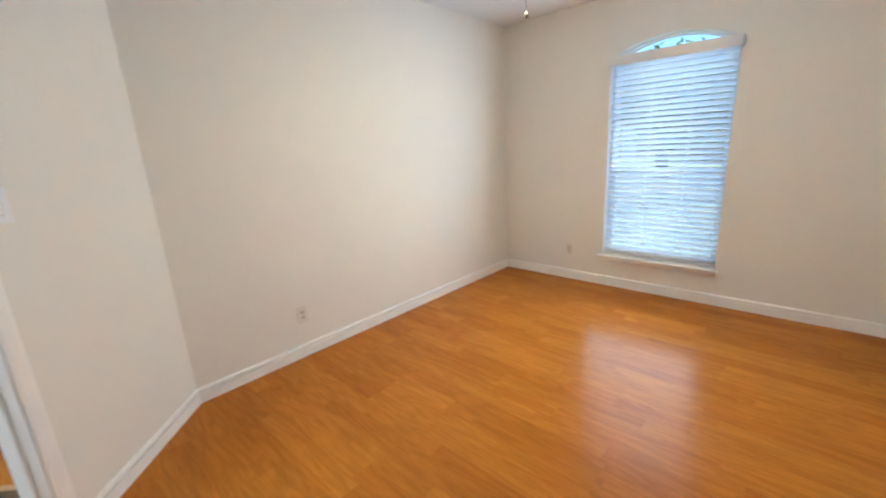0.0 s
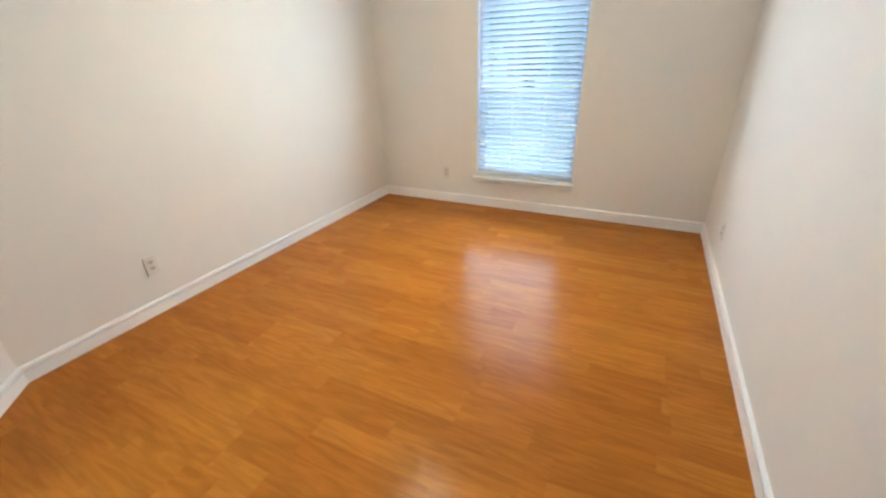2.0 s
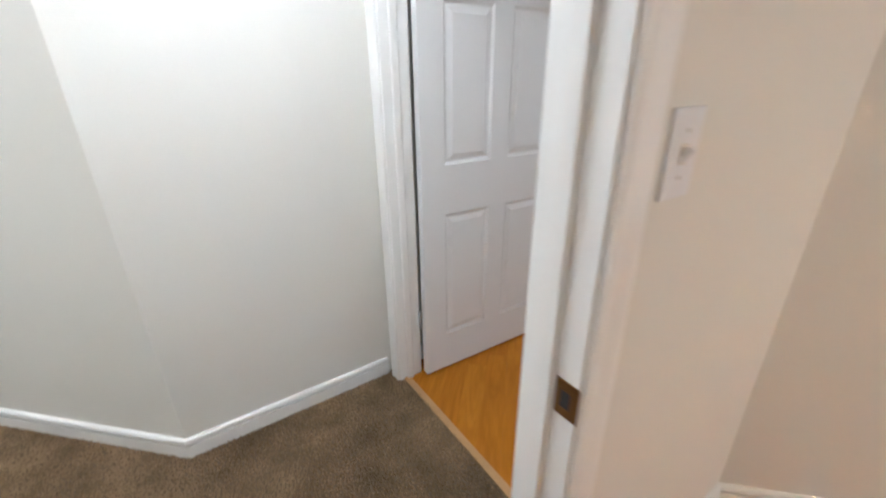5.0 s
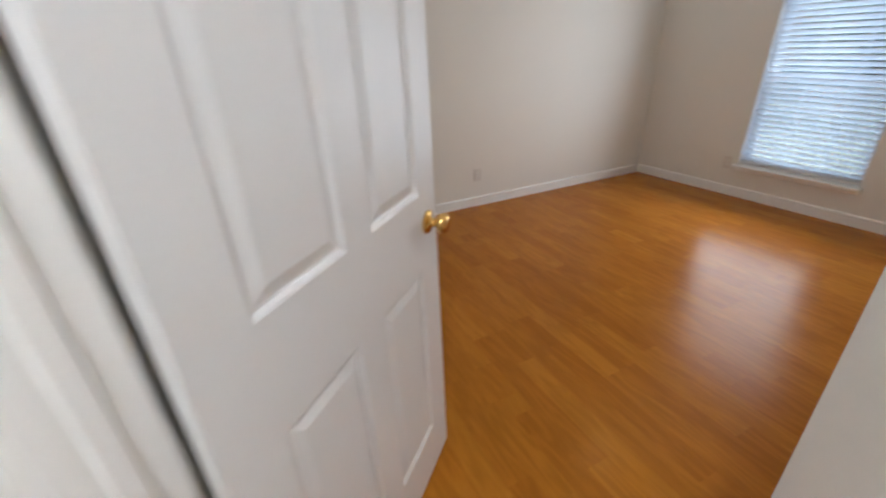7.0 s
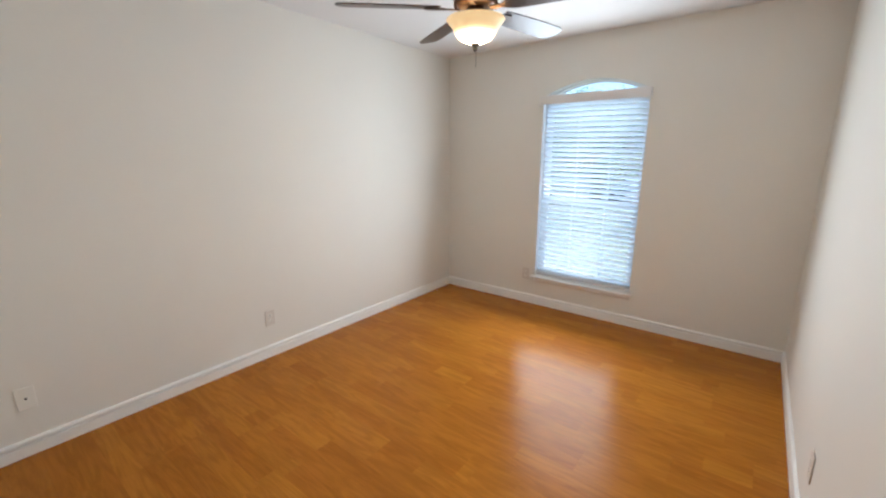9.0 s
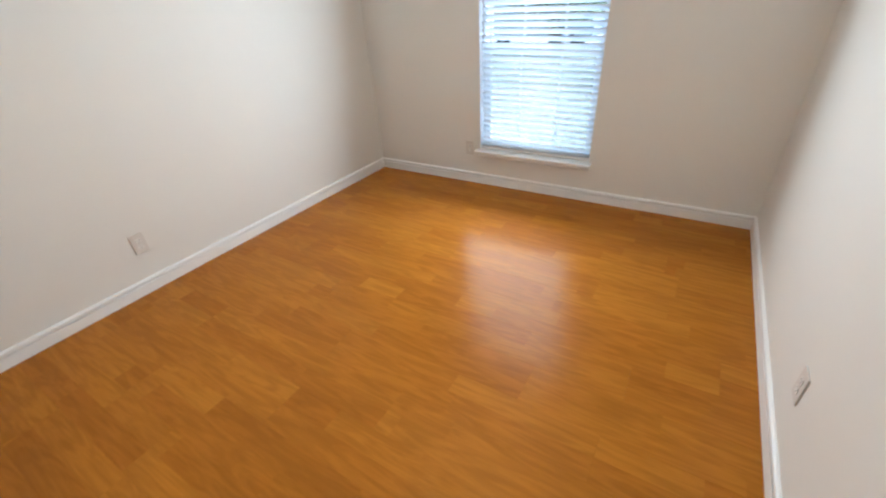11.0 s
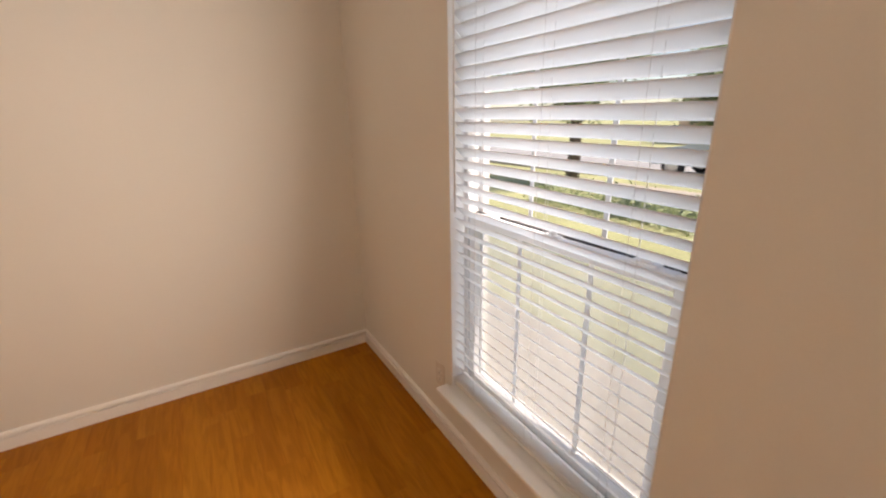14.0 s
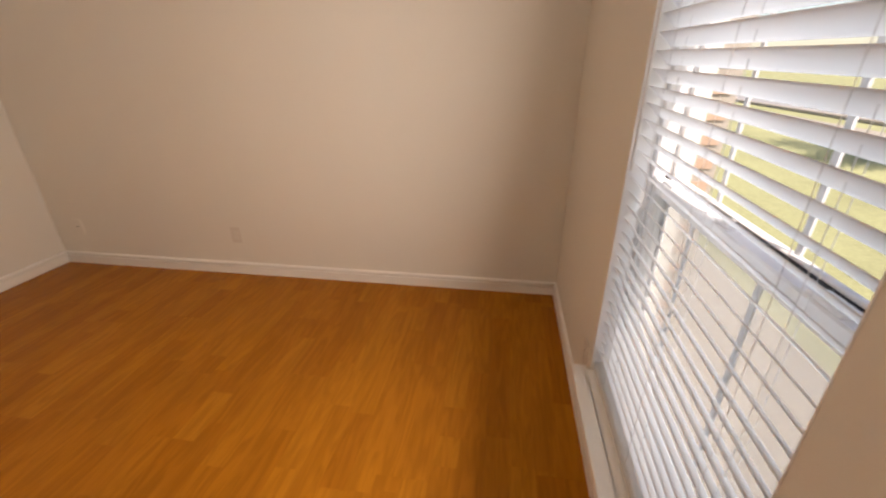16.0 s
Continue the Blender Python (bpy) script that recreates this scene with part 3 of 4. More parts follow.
# ---- doors ----
def six_panel_leaf(parent, face, w, hgt=2.03):
    """A moulded six-panel leaf from x 0 (hinge) to w; body from y 0 to face * 0.035."""
    xs = [0, 0.108, w / 2 - 0.046, w / 2 + 0.046, w - 0.108, w]
    zs = [0.014, 0.205, 0.812, 1.022, 1.61, 1.71, 1.91, hgt]
    t = 0.035
    lo, hi = sorted((0, face * t))
    bm = bmesh.new()
    wells = []
    for i in range(5):
        for j in range(7):
            if i in (1, 3) and j in (1, 3, 5):
                wells.append((xs[i], xs[i + 1], zs[j], zs[j + 1]))
                continue
            for y in (lo, hi):
                f = bm.faces.new([bm.verts.new(p) for p in ((xs[i], y, zs[j]), (xs[i + 1], y, zs[j]), (xs[i + 1], y, zs[j + 1]), (xs[i], y, zs[j + 1]))])
    for a, b in (((0, zs[0]), (w, zs[0])), ((w, zs[0]), (w, hgt)), ((w, hgt), (0, hgt)), ((0, hgt), (0, zs[0]))):
        bm.faces.new([bm.verts.new(p) for p in ((a[0], lo, a[1]), (b[0], lo, b[1]), (b[0], hi, b[1]), (a[0], hi, a[1]))])
    bmesh.ops.remove_doubles(bm, verts=bm.verts[:], dist=0.0004)
    bmesh.ops.recalc_face_normals(bm, faces=bm.faces[:])
    leaf = part("leaf", bm, M_DOOR, parent, "white moulded six-panel door leaf standing open")
    steps = [(0.0, 0.0), (0.004, 0.0022), (0.011, 0.0085), (0.016, 0.0095), (0.022, 0.0085), (0.040, 0.0025), (0.044, 0.0018)]
    for x0, x1, z0, z1 in wells:
        bm = bmesh.new()
        for y, into in ((lo, 1), (hi, -1)):
            rings = [[bm.verts.new((x, y + into * dep, z)) for x, z in ((x0 + o, z0 + o), (x1 - o, z0 + o), (x1 - o, z1 - o), (x0 + o, z1 - o))] for o, dep in steps]
            for p, q in zip(rings, rings[1:]):
                for k in range(4):
                    bm.faces.new((p[k], p[(k + 1) % 4], q[(k + 1) % 4], q[k]))
            bm.faces.new(rings[-1])
        for f in bm.faces:
            f.normal_update()
        bmesh.ops.recalc_face_normals(bm, faces=bm.faces[:])
        part("panel", bm, M_DOOR, leaf)
    for y, out in ((lo, -1), (hi, 1)):
        prof = [(0.0, 0.0), (0.033, 0.0), (0.033, 0.004), (0.028, 0.008), (0.014, 0.011), (0.012, 0.024), (0.016, 0.030), (0.026, 0.036), (0.0285, 0.046), (0.025, 0.056), (0.014, 0.061), (0.0, 0.062)]
        bm = add_lathe(bmesh.new(), [(r, y + out * d) for r, d in prof], 28, (w - 0.062, 0.936), "y")
        part("knob", bm, M_BRASS, leaf, "polished brass round knob with rosette")
    part("latch_plate", box(w, w + 0.0015, lo + 0.005, hi - 0.005, 0.907, 0.965), M_BRASS, leaf)
    return leaf


def doorway(number, origin, angle, hall, depth, leaf_angle, wd, label):
    """Jambs, stops, casings and leaf. Local x runs from the hinge jamb to the strike jamb, hall = +1 or -1 is the hall's side of y."""
    frame_ob = empty("door_%d" % number, pose(*origin, 0, 0, 0, angle), label, "door", kind="structure")
    j = 0.018
    lo, hi = sorted((-hall * 0.002, hall * (depth + 0.002)))
    for x0, x1 in ((-j, 0), (wd, wd + j)):
        part("jamb", box(x0, x1, lo, hi, 0, 2.042, 0.0015), M_TRIM, frame_ob)
    part("head_jamb", box(-j, wd + j, lo, hi, 2.042, 2.06, 0.0015), M_TRIM, frame_ob)
    s0, s1 = sorted((hall * 0.042, hall * 0.074))
    for x0, x1 in ((0, 0.011), (wd - 0.011, wd)):
        part("door_stop", box(x0, x1, s0, s1, 0, 2.031, 0.003), M_TRIM, frame_ob)
    part("door_stop", box(0.0, wd, s0, s1, 2.031, 2.042, 0.003), M_TRIM, frame_ob)
    for side, y in ((1, hall * depth), (-1, 0.0)):
        out = hall * side
        prof = [(0.0, 0.0), (0.0, 0.010), (0.006, 0.013), (0.018, 0.0115), (0.026, 0.0125), (0.046, 0.016), (0.055, 0.016), (0.058, 0.012), (0.058, 0.0)]
        edge = 0.006
        for mirror in (0, 1):
            pts = []
            for u, v in prof:
                x = -edge - u if not mirror else wd + edge + u
                pts.append((x, y + out * v))
            part("casing", prism(pts, 0, 2.048 + 0.058), M_TRIM, frame_ob)
        pts = [(y + out * v, 2.048 + u) for u, v in prof]
        part("casing", prism(pts, -edge + 0.0, wd + edge, "x"), M_TRIM, frame_ob)
    y0, y1 = sorted((-hall * 0.0035, hall * 0.038))
    bm = box(wd - 0.0015, wd + 0.001, y0, y1, 0.875, 0.940, 0.0005)
    part("strike_plate", bm, M_STRIKE, frame_ob, "small worn brass strike plate")
    part("strike_hole", box(wd - 0.0022, wd - 0.0014, hall * 0.010 if hall > 0 else -0.028, hall * 0.028 if hall > 0 else -0.010, 0.892, 0.922), M_DARK, frame_ob)
    leaf = six_panel_leaf(frame_ob, hall, wd - 0.008)
    for ob in (leaf, *leaf.children):
        ob.data.transform(Matrix.Translation((0.004, hall * 0.012, 0)))
    leaf.location = (0.0, -hall * 0.010, 0)
    leaf.rotation_euler = (0, 0, radians(leaf_angle))
    for z in (0.30, 1.80):
        bm = lathe([(0.0, z - 0.047), (0.0062, z - 0.045), (0.0062, z + 0.045), (0.0, z + 0.047)], 12, (0.0, -hall * 0.010))
        y0, y1 = sorted((0, hall * 0.030))
        add_box(bm, -0.0016, 0.0004, y0, y1, z - 0.045, z + 0.045)
        part("hinge", bm, M_TRIM, frame_ob, "white painted butt hinge")
    return frame_ob


p1 = SA(S_ROOM, A2 - 0.02)
doorway(1, p1, 135, 1, (S_ROOM - S_HALL) / R2, -95, A2 - A1 - 0.04, "white framed doorway with a six-panel door open into the room")
p2 = BC(B1 + 0.02, C_ROOM)
doorway(2, p2, 45, -1, (C_ROOM - C_HALL) / R2, 88, B2 - B1 - 0.04, "white framed doorway with a six-panel door open into the room")


def threshold(pts, label):
    structure("trim", prism(pts, 0.0, 0.009), M_STRIP, label, "threshold")


threshold([SA(S_ROOM - 0.030, A1 + 0.02), SA(S_ROOM - 0.030, A2 - 0.02), SA(S_ROOM - 0.072, A2 - 0.02), SA(S_ROOM - 0.072, A1 + 0.02)], "light oak threshold strip between laminate and carpet")
threshold([BC(B1 + 0.02, C_HALL + 0.025), BC(B2 - 0.02, C_HALL + 0.025), BC(B2 - 0.02, C_HALL + 0.068), BC(B1 + 0.02, C_HALL + 0.068)], "light oak threshold strip between laminate and carpet")


# ---- ceiling fans ----
def ceiling_fan(x, y, spin, bowl_glass, drop, fob):
    fan = empty("ceiling_fan", Matrix.Translation((x, y, 0)), "dark bronze five-blade ceiling fan with a lit amber glass bowl", "ceiling fan", "ceiling fans")
    part("canopy", lathe([(0.0, CEIL), (0.075, CEIL), (0.075, CEIL - 0.012), (0.055, CEIL - 0.040), (0.030, CEIL - 0.050), (0.0, CEIL - 0.050)]), M_BRONZE, fan)
    part("downrod", lathe([(0.0, CEIL - 0.045), (0.016, CEIL - 0.045), (0.016, CEIL - drop - 0.005), (0.0, CEIL - drop - 0.005)], 16), M_BRONZE, fan)
    z = CEIL - drop
    part("motor_housing", lathe([(0.0, z), (0.045, z), (0.075, z - 0.012), (0.112, z - 0.030), (0.118, z - 0.055), (0.118, z - 0.085), (0.100, z - 0.105), (0.092, z - 0.125), (0.070, z - 0.135), (0.0, z - 0.135)], 40), M_BRONZE, fan)
    for i in range(20):
        a = 2 * math.pi * i / 20
        bm = box(0.093, 0.104, -0.004, 0.004, z - 0.132, z - 0.104, 0.002)
        bmesh.ops.rotate(bm, verts=bm.verts[:], matrix=Matrix.Rotation(a, 3, "Z"))
        part("vent_rib", bm, M_BRONZE, fan)
    zb = z - 0.138
    outline = [(0.17, -0.052), (0.30, -0.062), (0.48, -0.068), (0.60, -0.066), (0.635, -0.050), (0.648, -0.020), (0.648, 0.020), (0.635, 0.050), (0.60, 0.066), (0.48, 0.068), (0.30, 0.062), (0.17, 0.052)]
    for k in range(5):
        a = spin + 2 * math.pi * k / 5
        turn = Matrix.Rotation(a, 3, "Z") @ Matrix.Rotation(radians(-12), 3, "X")
        bm = prism(outline, -0.003, 0.003)
        bmesh.ops.bevel(bm, geom=[e for e in bm.edges if abs(e.verts[0].co.z - e.verts[1].co.z) < 1e-5], offset=0.0015, segments=1, affect="EDGES")
        bmesh.ops.rotate(bm, verts=bm.verts[:], matrix=turn)
        bmesh.ops.translate(bm, verts=bm.verts[:], vec=(0, 0, zb))
        blade = part("blade", bm, M_BLADE, fan, "dark walnut fan blade")
        bm = prism([(0.075, -0.014), (0.13, -0.012), (0.165, -0.034), (0.215, -0.038), (0.245, -0.012), (0.245, 0.012), (0.215, 0.038), (0.165, 0.034), (0.13, 0.012), (0.075, 0.014)], -0.010, -0.004)
        bmesh.ops.rotate(bm, verts=bm.verts[:], matrix=turn)
        bmesh.ops.translate(bm, verts=bm.verts[:], vec=(0, 0, zb))
        part("blade_bracket", bm, M_BRONZE, blade)
    zl = z - 0.135
    part("light_fitter", lathe([(0.0, zl), (0.040, zl), (0.040, zl - 0.014), (0.062, zl - 0.024), (0.072, zl - 0.040), (0.060, zl - 0.052), (0.0, zl - 0.052)]), M_BRONZE, fan)
    zg = zl - 0.052
    bowl = [(0.128, zg + 0.006), (0.138, zg + 0.002), (0.132, zg - 0.012), (0.118, zg - 0.030), (0.106, zg - 0.052), (0.094, zg - 0.082), (0.072, zg - 0.108), (0.040, zg - 0.126), (0.012, zg - 0.132)]
    bowl = [(q, zg + (h - zg) * 0.78) for q, h in bowl]
    inner = [(q - 0.004, h + 0.003) for q, h in reversed(bowl)]
    part("glass_bowl", lathe(bowl + inner, 48), bowl_glass, fan, "lit amber alabaster glass bowl")
    zf = zg - 0.102
    part("finial", lathe([(0.0, zf + 0.004), (0.020, zf + 0.002), (0.022, zf - 0.004), (0.013, zf - 0.012), (0.010, zf - 0.020), (0.012, zf - 0.025), (0.004, zf - 0.034), (0.0, zf - 0.036)], 20), M_FOB, fan)
    chain = part("pull_chain", tube([(0.004, 0, zf - 0.03), (0.004, 0.001, zf - 0.105)], 0.0016 if fob else 0.0009, 6), M_FOB, fan)
    if fob:
        part("fob", lathe([(0.0, zf - 0.098), (0.003, zf - 0.100), (0.009, zf - 0.116), (0.0095, zf - 0.122), (0.006, zf - 0.128), (0.0, zf - 0.129)], 14, (0.004, 0.001)), M_FOB, chain, "small dark drop-shaped fob")
    return fan


ceiling_fan(1.27, -1.70, 0.4, M_BOWL, 0.080, True)
ceiling_fan(-1.66, -1.87, 0.12, M_BOWL_2, 0.170, False)
hl = empty("hall_light", Matrix.Translation((0.42, -4.42, 0)), "unseen small round lit ceiling dome light in the hall", "ceiling light", "hall lights")
part("base", lathe([(0.0, CEIL), (0.15, CEIL), (0.15, CEIL - 0.02), (0.14, CEIL - 0.03), (0.0, CEIL - 0.03)], 32), M_BRASS, hl)
part("dome", lathe([(0.130, CEIL - 0.030), (0.127, CEIL - 0.045), (0.105, CEIL - 0.060), (0.06, CEIL - 0.068), (0.0, CEIL - 0.070)], 32), M_DOME, hl)
# second unseen dome, added down the hall to brighten its side wall
copy_thing(hl, Matrix.Translation((0.82, -6.5, 0)))


# ---- outlets and switch ----
def plate(m, kind):
    """A wall plate facing local +y, its middle at the origin."""
    names = {"outlet": ("wall_outlet", "off-white duplex wall outlet with a cover plate", "outlet"),
             "blank": ("wall_plate", "painted cover plate with a small cable hole", "wall plate"),
             "painted": ("wall_outlet", "wall-coloured duplex outlet painted over with the wall", "outlet"),
             "switch": ("light_switch", "white toggle switch plate beside the door", "light switch")}
    nm, label, cat = names[kind]
    ob = empty(nm, m, label, cat, "wall plates")
    main = M_WHITE if kind == "switch" else M_WALL if kind == "blank" else M_PAINTED if kind == "painted" else M_PLATE
    part("cover_plate", box(-0.036, 0.036, 0.0, 0.006, -0.058, 0.058, 0.0025, 2), main, ob)
    if kind in ("outlet", "painted"):
        for z in (-0.0195, 0.0195):
            bm = prism([(0.0165 * math.cos(a), z + max(-0.0125, min(0.0125, 0.0165 * math.sin(a)))) for a in [2 * math.pi * i / 24 for i in range(24)]], 0.005, 0.0078, "y")
            socket = part("socket", bm, M_WALL if kind == "painted" else M_SOCKET, ob)
            for x, hh in ((-0.0062, 0.0040), (0.0062, 0.0032)):
                part("slot", box(x - 0.0011, x + 0.0011, 0.0074, 0.0082, z + 0.002 - hh, z + 0.002 + hh), M_DARK, socket)
            part("slot", lathe([(0.0, 0.0074), (0.0022, 0.0074), (0.0022, 0.0082), (0.0, 0.0082)], 10, (0, z - 0.008), "y"), M_DARK, socket)
        part("screw", lathe([(0.0, 0.005), (0.003, 0.005), (0.003, 0.0068), (0.0, 0.0072)], 12, (0, 0), "y"), M_STEEL, ob)
    elif kind == "switch":
        part("toggle", prism([(0.005, -0.010), (0.008, -0.010), (0.019, 0.006), (0.017, 0.011), (0.005, 0.010)], -0.0045, 0.0045, "x"), M_WHITE, ob)
        part("toggle_well", box(-0.0075, 0.0075, 0.0055, 0.0068, -0.0135, 0.0135, 0.0005), M_PLATE, ob)
        for z in (-0.030, 0.030):
            part("screw", lathe([(0.0, 0.005), (0.003, 0.005), (0.003, 0.0068), (0.0, 0.0072)], 12, (0, z), "y"), M_STEEL, ob)
    else:
        part("cable_hole", lathe([(0.0, 0.0058), (0.0055, 0.0058), (0.0055, 0.0075), (0.0035, 0.0075), (0.003, 0.0066), (0.0, 0.0064)], 16, (0, 0), "y"), M_DARK, ob)
    return ob


Z_OUT = 0.303
plate(pose(X1_L, -2.473, Z_OUT, 0, 0, -90), "outlet")
plate(pose(0.723, Y_WIN, Z_OUT, 0, 0, 180), "outlet")
plate(pose(X1_R, -0.703, Z_OUT, 0, 0, 90), "outlet")
plate(pose(X2_L, -2.205, Z_OUT, 0, 0, -90), "painted")
plate(pose(-2.254, Y_WIN, Z_OUT, 0, 0, 180), "painted")
plate(pose(X2_R, -1.694, Z_OUT, 0, 0, 90), "painted")
plate(pose(X2_L, -3.496, Z_OUT, 0, 0, -90), "blank")
sx, sy = SA(S_ROOM, (0.492 + 3.702) / R2)
plate(pose(sx, sy, 1.256, 0, 0, -45), "switch")

# ---- outside ----
GZ = -0.28
structure("ground", box(-600, 600, -600, 600, GZ - 0.5, GZ), M_GRASS, "sunny green lawn", "ground")
structure("pavement", box(-120, 120, 7.6, 8.9, GZ, GZ + 0.05), M_CONC, "pale concrete pavement beside the lawn", "pavement")
structure("road", box(-120, 120, 10.2, 18.0, GZ, GZ + 0.012), M_ROAD, "pale grey concrete road", "road")
structure("kerb", box(-120, 120, 10.0, 10.2, GZ, GZ + 0.12, 0.02), M_CONC, "concrete kerb along the road", "kerb")
structure("driveway", box(3.6, 8.6, 0.6, 10.0, GZ, GZ + 0.04), M_CONC, "pale concrete driveway", "driveway")
structure("path", box(-9.0, 3.6, 0.35, 1.55, GZ, GZ + 0.04, 0.01), M_CONC, "pale concrete walk in front of the windows", "path")


def tree(x, y, height, seed):
    rng = random.Random(seed)
    ob = empty("tree", Matrix.Translation((x, y, GZ)), "leafy garden tree with a rough grey-brown trunk", "tree", "street trees")
    bm = tube([(0, 0, -0.1), (0.03, 0.02, height * 0.2), (-0.04, 0.05, height * 0.42), (0.05, 0.0, height * 0.7)], [0.20, 0.15, 0.12, 0.04], 12)
    tips = []
    for k in range(11):
        a = k * 2.4 + rng.uniform(-0.3, 0.3)
        z0 = height * rng.uniform(0.30, 0.62)
        r = height * rng.uniform(0.20, 0.36)
        p = [(0, 0.03, z0), (r * 0.5 * math.cos(a), r * 0.5 * math.sin(a), z0 + r * 0.45), (r * math.cos(a), r * math.sin(a), z0 + r * 0.75)]
        add_tube(bm, p, [0.06, 0.035, 0.012], 7)
        tips += [p[1], p[2], ((p[1][0] + p[2][0]) / 2, (p[1][1] + p[2][1]) / 2, (p[1][2] + p[2][2]) / 2 + 0.2)]
    tips += [(0.05, 0, height * 0.72), (0.3, 0.2, height * 0.8), (-0.3, -0.1, height * 0.78)]
    part("trunk", bm, M_BARK, ob)
    verts, faces = [], []
    for tx, ty, tz in tips:
        for _ in range(260):
            d = Vector((rng.gauss(0, 1), rng.gauss(0, 1), rng.gauss(0, 0.7))) * height * 0.075
            c = Vector((tx, ty, tz)) + d
            u = Vector((rng.uniform(-1, 1), rng.uniform(-1, 1), rng.uniform(-0.6, 0.6))).normalized()
            w = u.orthogonal().normalized()
            s = rng.uniform(0.05, 0.10)
            n = len(verts)
            verts += [c - u * s, c + w * s * 0.45, c + u * s, c - w * s * 0.45]
            faces.append((n, n + 1, n + 2, n + 3))
    me = bpy.data.meshes.new("crown")
    me.from_pydata(verts, [], faces)
    me.materials.append(M_LEAF)
    cr = new("crown", me)
    cr.parent = ob
    return ob


tree(-0.2, 6.4, 3.5, 3)
tree(-3.9, 7.2, 3.3, 5)
tree(-8.2, 7.6, 4.8, 8)
tree(9.5, 20.5, 5.6, 11)
tree(-8.5, 21.5, 5.8, 12)
tree(0.5, 23.0, 5.6, 14)


def shrub_row(x0, x1, y, seed):
    rng = random.Random(seed)
    verts, faces = [], []
    for _ in range(int((x1 - x0) * 900)):
        c = Vector((rng.uniform(x0, x1), y + rng.gauss(0, 0.16), 0))
        c.z = GZ + abs(rng.gauss(0, 0.22)) + 0.02
        u = Vector((rng.uniform(-1, 1), rng.uniform(-1, 1), rng.uniform(-0.2, 1))).normalized()
        w = u.orthogonal().normalized()
        s = rng.uniform(0.02, 0.045)
        n = len(verts)
        verts += [c - u * s, c + w * s * 0.5, c + u * s, c - w * s * 0.5]
        faces.append((n, n + 1, n + 2, n + 3))
    me = bpy.data.meshes.new("shrub_bed")
    me.from_pydata(verts, [], faces)
    me.materials.append(M_SHRUB)
    tagged(new("shrub_bed", me), "low green shrubs growing along the lawn", "shrubs", kind="stuff")


shrub_row(-7.5, -2.6, 5.6, 4)


def house(x, y, w, seed):
    rng = random.Random(seed)
    ob = empty("house", Matrix.Translation((x, y, GZ)), "single-storey brick house across the road", "house", "houses across the road")
    d, hgt = 9.0, 2.9
    part("wall", box(-w / 2, w / 2, 0, d, 0, hgt), M_BRICK, ob)
    bm = bmesh.new()
    o = 0.5
    v = [bm.verts.new(p) for p in ((-w / 2 - o, -o, hgt), (w / 2 + o, -o, hgt), (w / 2 + o, d + o, hgt), (-w / 2 - o, d + o, hgt), (-w / 2 + 4, d / 2, hgt + 2.6), (w / 2 - 4, d / 2, hgt + 2.6))]
    for f in ((0, 1, 5, 4), (1, 2, 5), (2, 3, 4, 5), (3, 0, 4), (3, 2, 1, 0)):
        bm.faces.new([v[i] for i in f])
    part("roof", bm, M_ROOF, ob)
    for wx in (-w * 0.33, -w * 0.12, w * 0.3):
        win = part("window", box(wx - 0.6, wx + 0.6, -0.05, 0.02, 0.9, 2.3), M_VINYL, ob)
        part("pane", box(wx - 0.54, wx + 0.54, -0.06, -0.045, 0.96, 2.24), M_CARGLASS, win)
    part("front_door", box(w * 0.08 - 0.5, w * 0.08 + 0.5, -0.05, 0.02, 0.05, 2.15), M_VINYL, ob)


house(-9.0, 27.0, 15.0, 1)
house(9.0, 27.5, 15.0, 2)


def car(x, y, z):
    ob = empty("parked_car", pose(x, y, z), "pale silver-blue parked saloon car on the road", "car")
    side = [(-2.2, 0.35), (-2.25, 0.62), (-2.1, 0.80), (-1.1, 0.92), (-0.45, 1.38), (0.75, 1.42), (1.5, 0.98), (2.1, 0.92), (2.25, 0.70), (2.2, 0.35)]
    bm = prism(side, -0.85, 0.85, "y")
    bmesh.ops.bevel(bm, geom=bm.edges[:], offset=0.06, segments=2, affect="EDGES")
    part("body", bm, M_CAR, ob)
    for y0 in (-0.862, 0.842):
        part("side_window", prism([(-0.95, 0.95), (-0.42, 1.30), (0.70, 1.33), (1.25, 0.98)], y0, y0 + 0.02, "y"), M_CARGLASS, ob)
    for wx in (-1.4, 1.4):
        for wy in (-0.82, 0.82):
            wheel = part("wheel", add_lathe(bmesh.new(), [(0.0, wy - 0.09), (0.30, wy - 0.09), (0.33, wy - 0.06), (0.33, wy + 0.06), (0.30, wy + 0.09), (0.0, wy + 0.09)], 24, (wx, 0.33), "y"), M_TYRE, ob)
            part("rim", add_lathe(bmesh.new(), [(0.0, wy - 0.098), (0.2, wy - 0.094), (0.2, wy + 0.094), (0.0, wy + 0.098)], 20, (wx, 0.33), "y"), M_STEEL, wheel)


car(-6.2, 12.0, GZ + 0.012)

# brick wing of the house beside the second window
wing = empty("house_wing", Matrix.Translation((0, 0, 0)), "brick side wall of the house beyond the window", "wall", kind="structure")
part("wall", box(-3.62, -3.40, Y_OUT, 0.86, GZ, 2.7), M_MORTAR, wing)
bm0 = box(0, 0.014, 0, 0.200, 0, 0.058)
brick0 = None
row = 0
z = GZ + 0.01
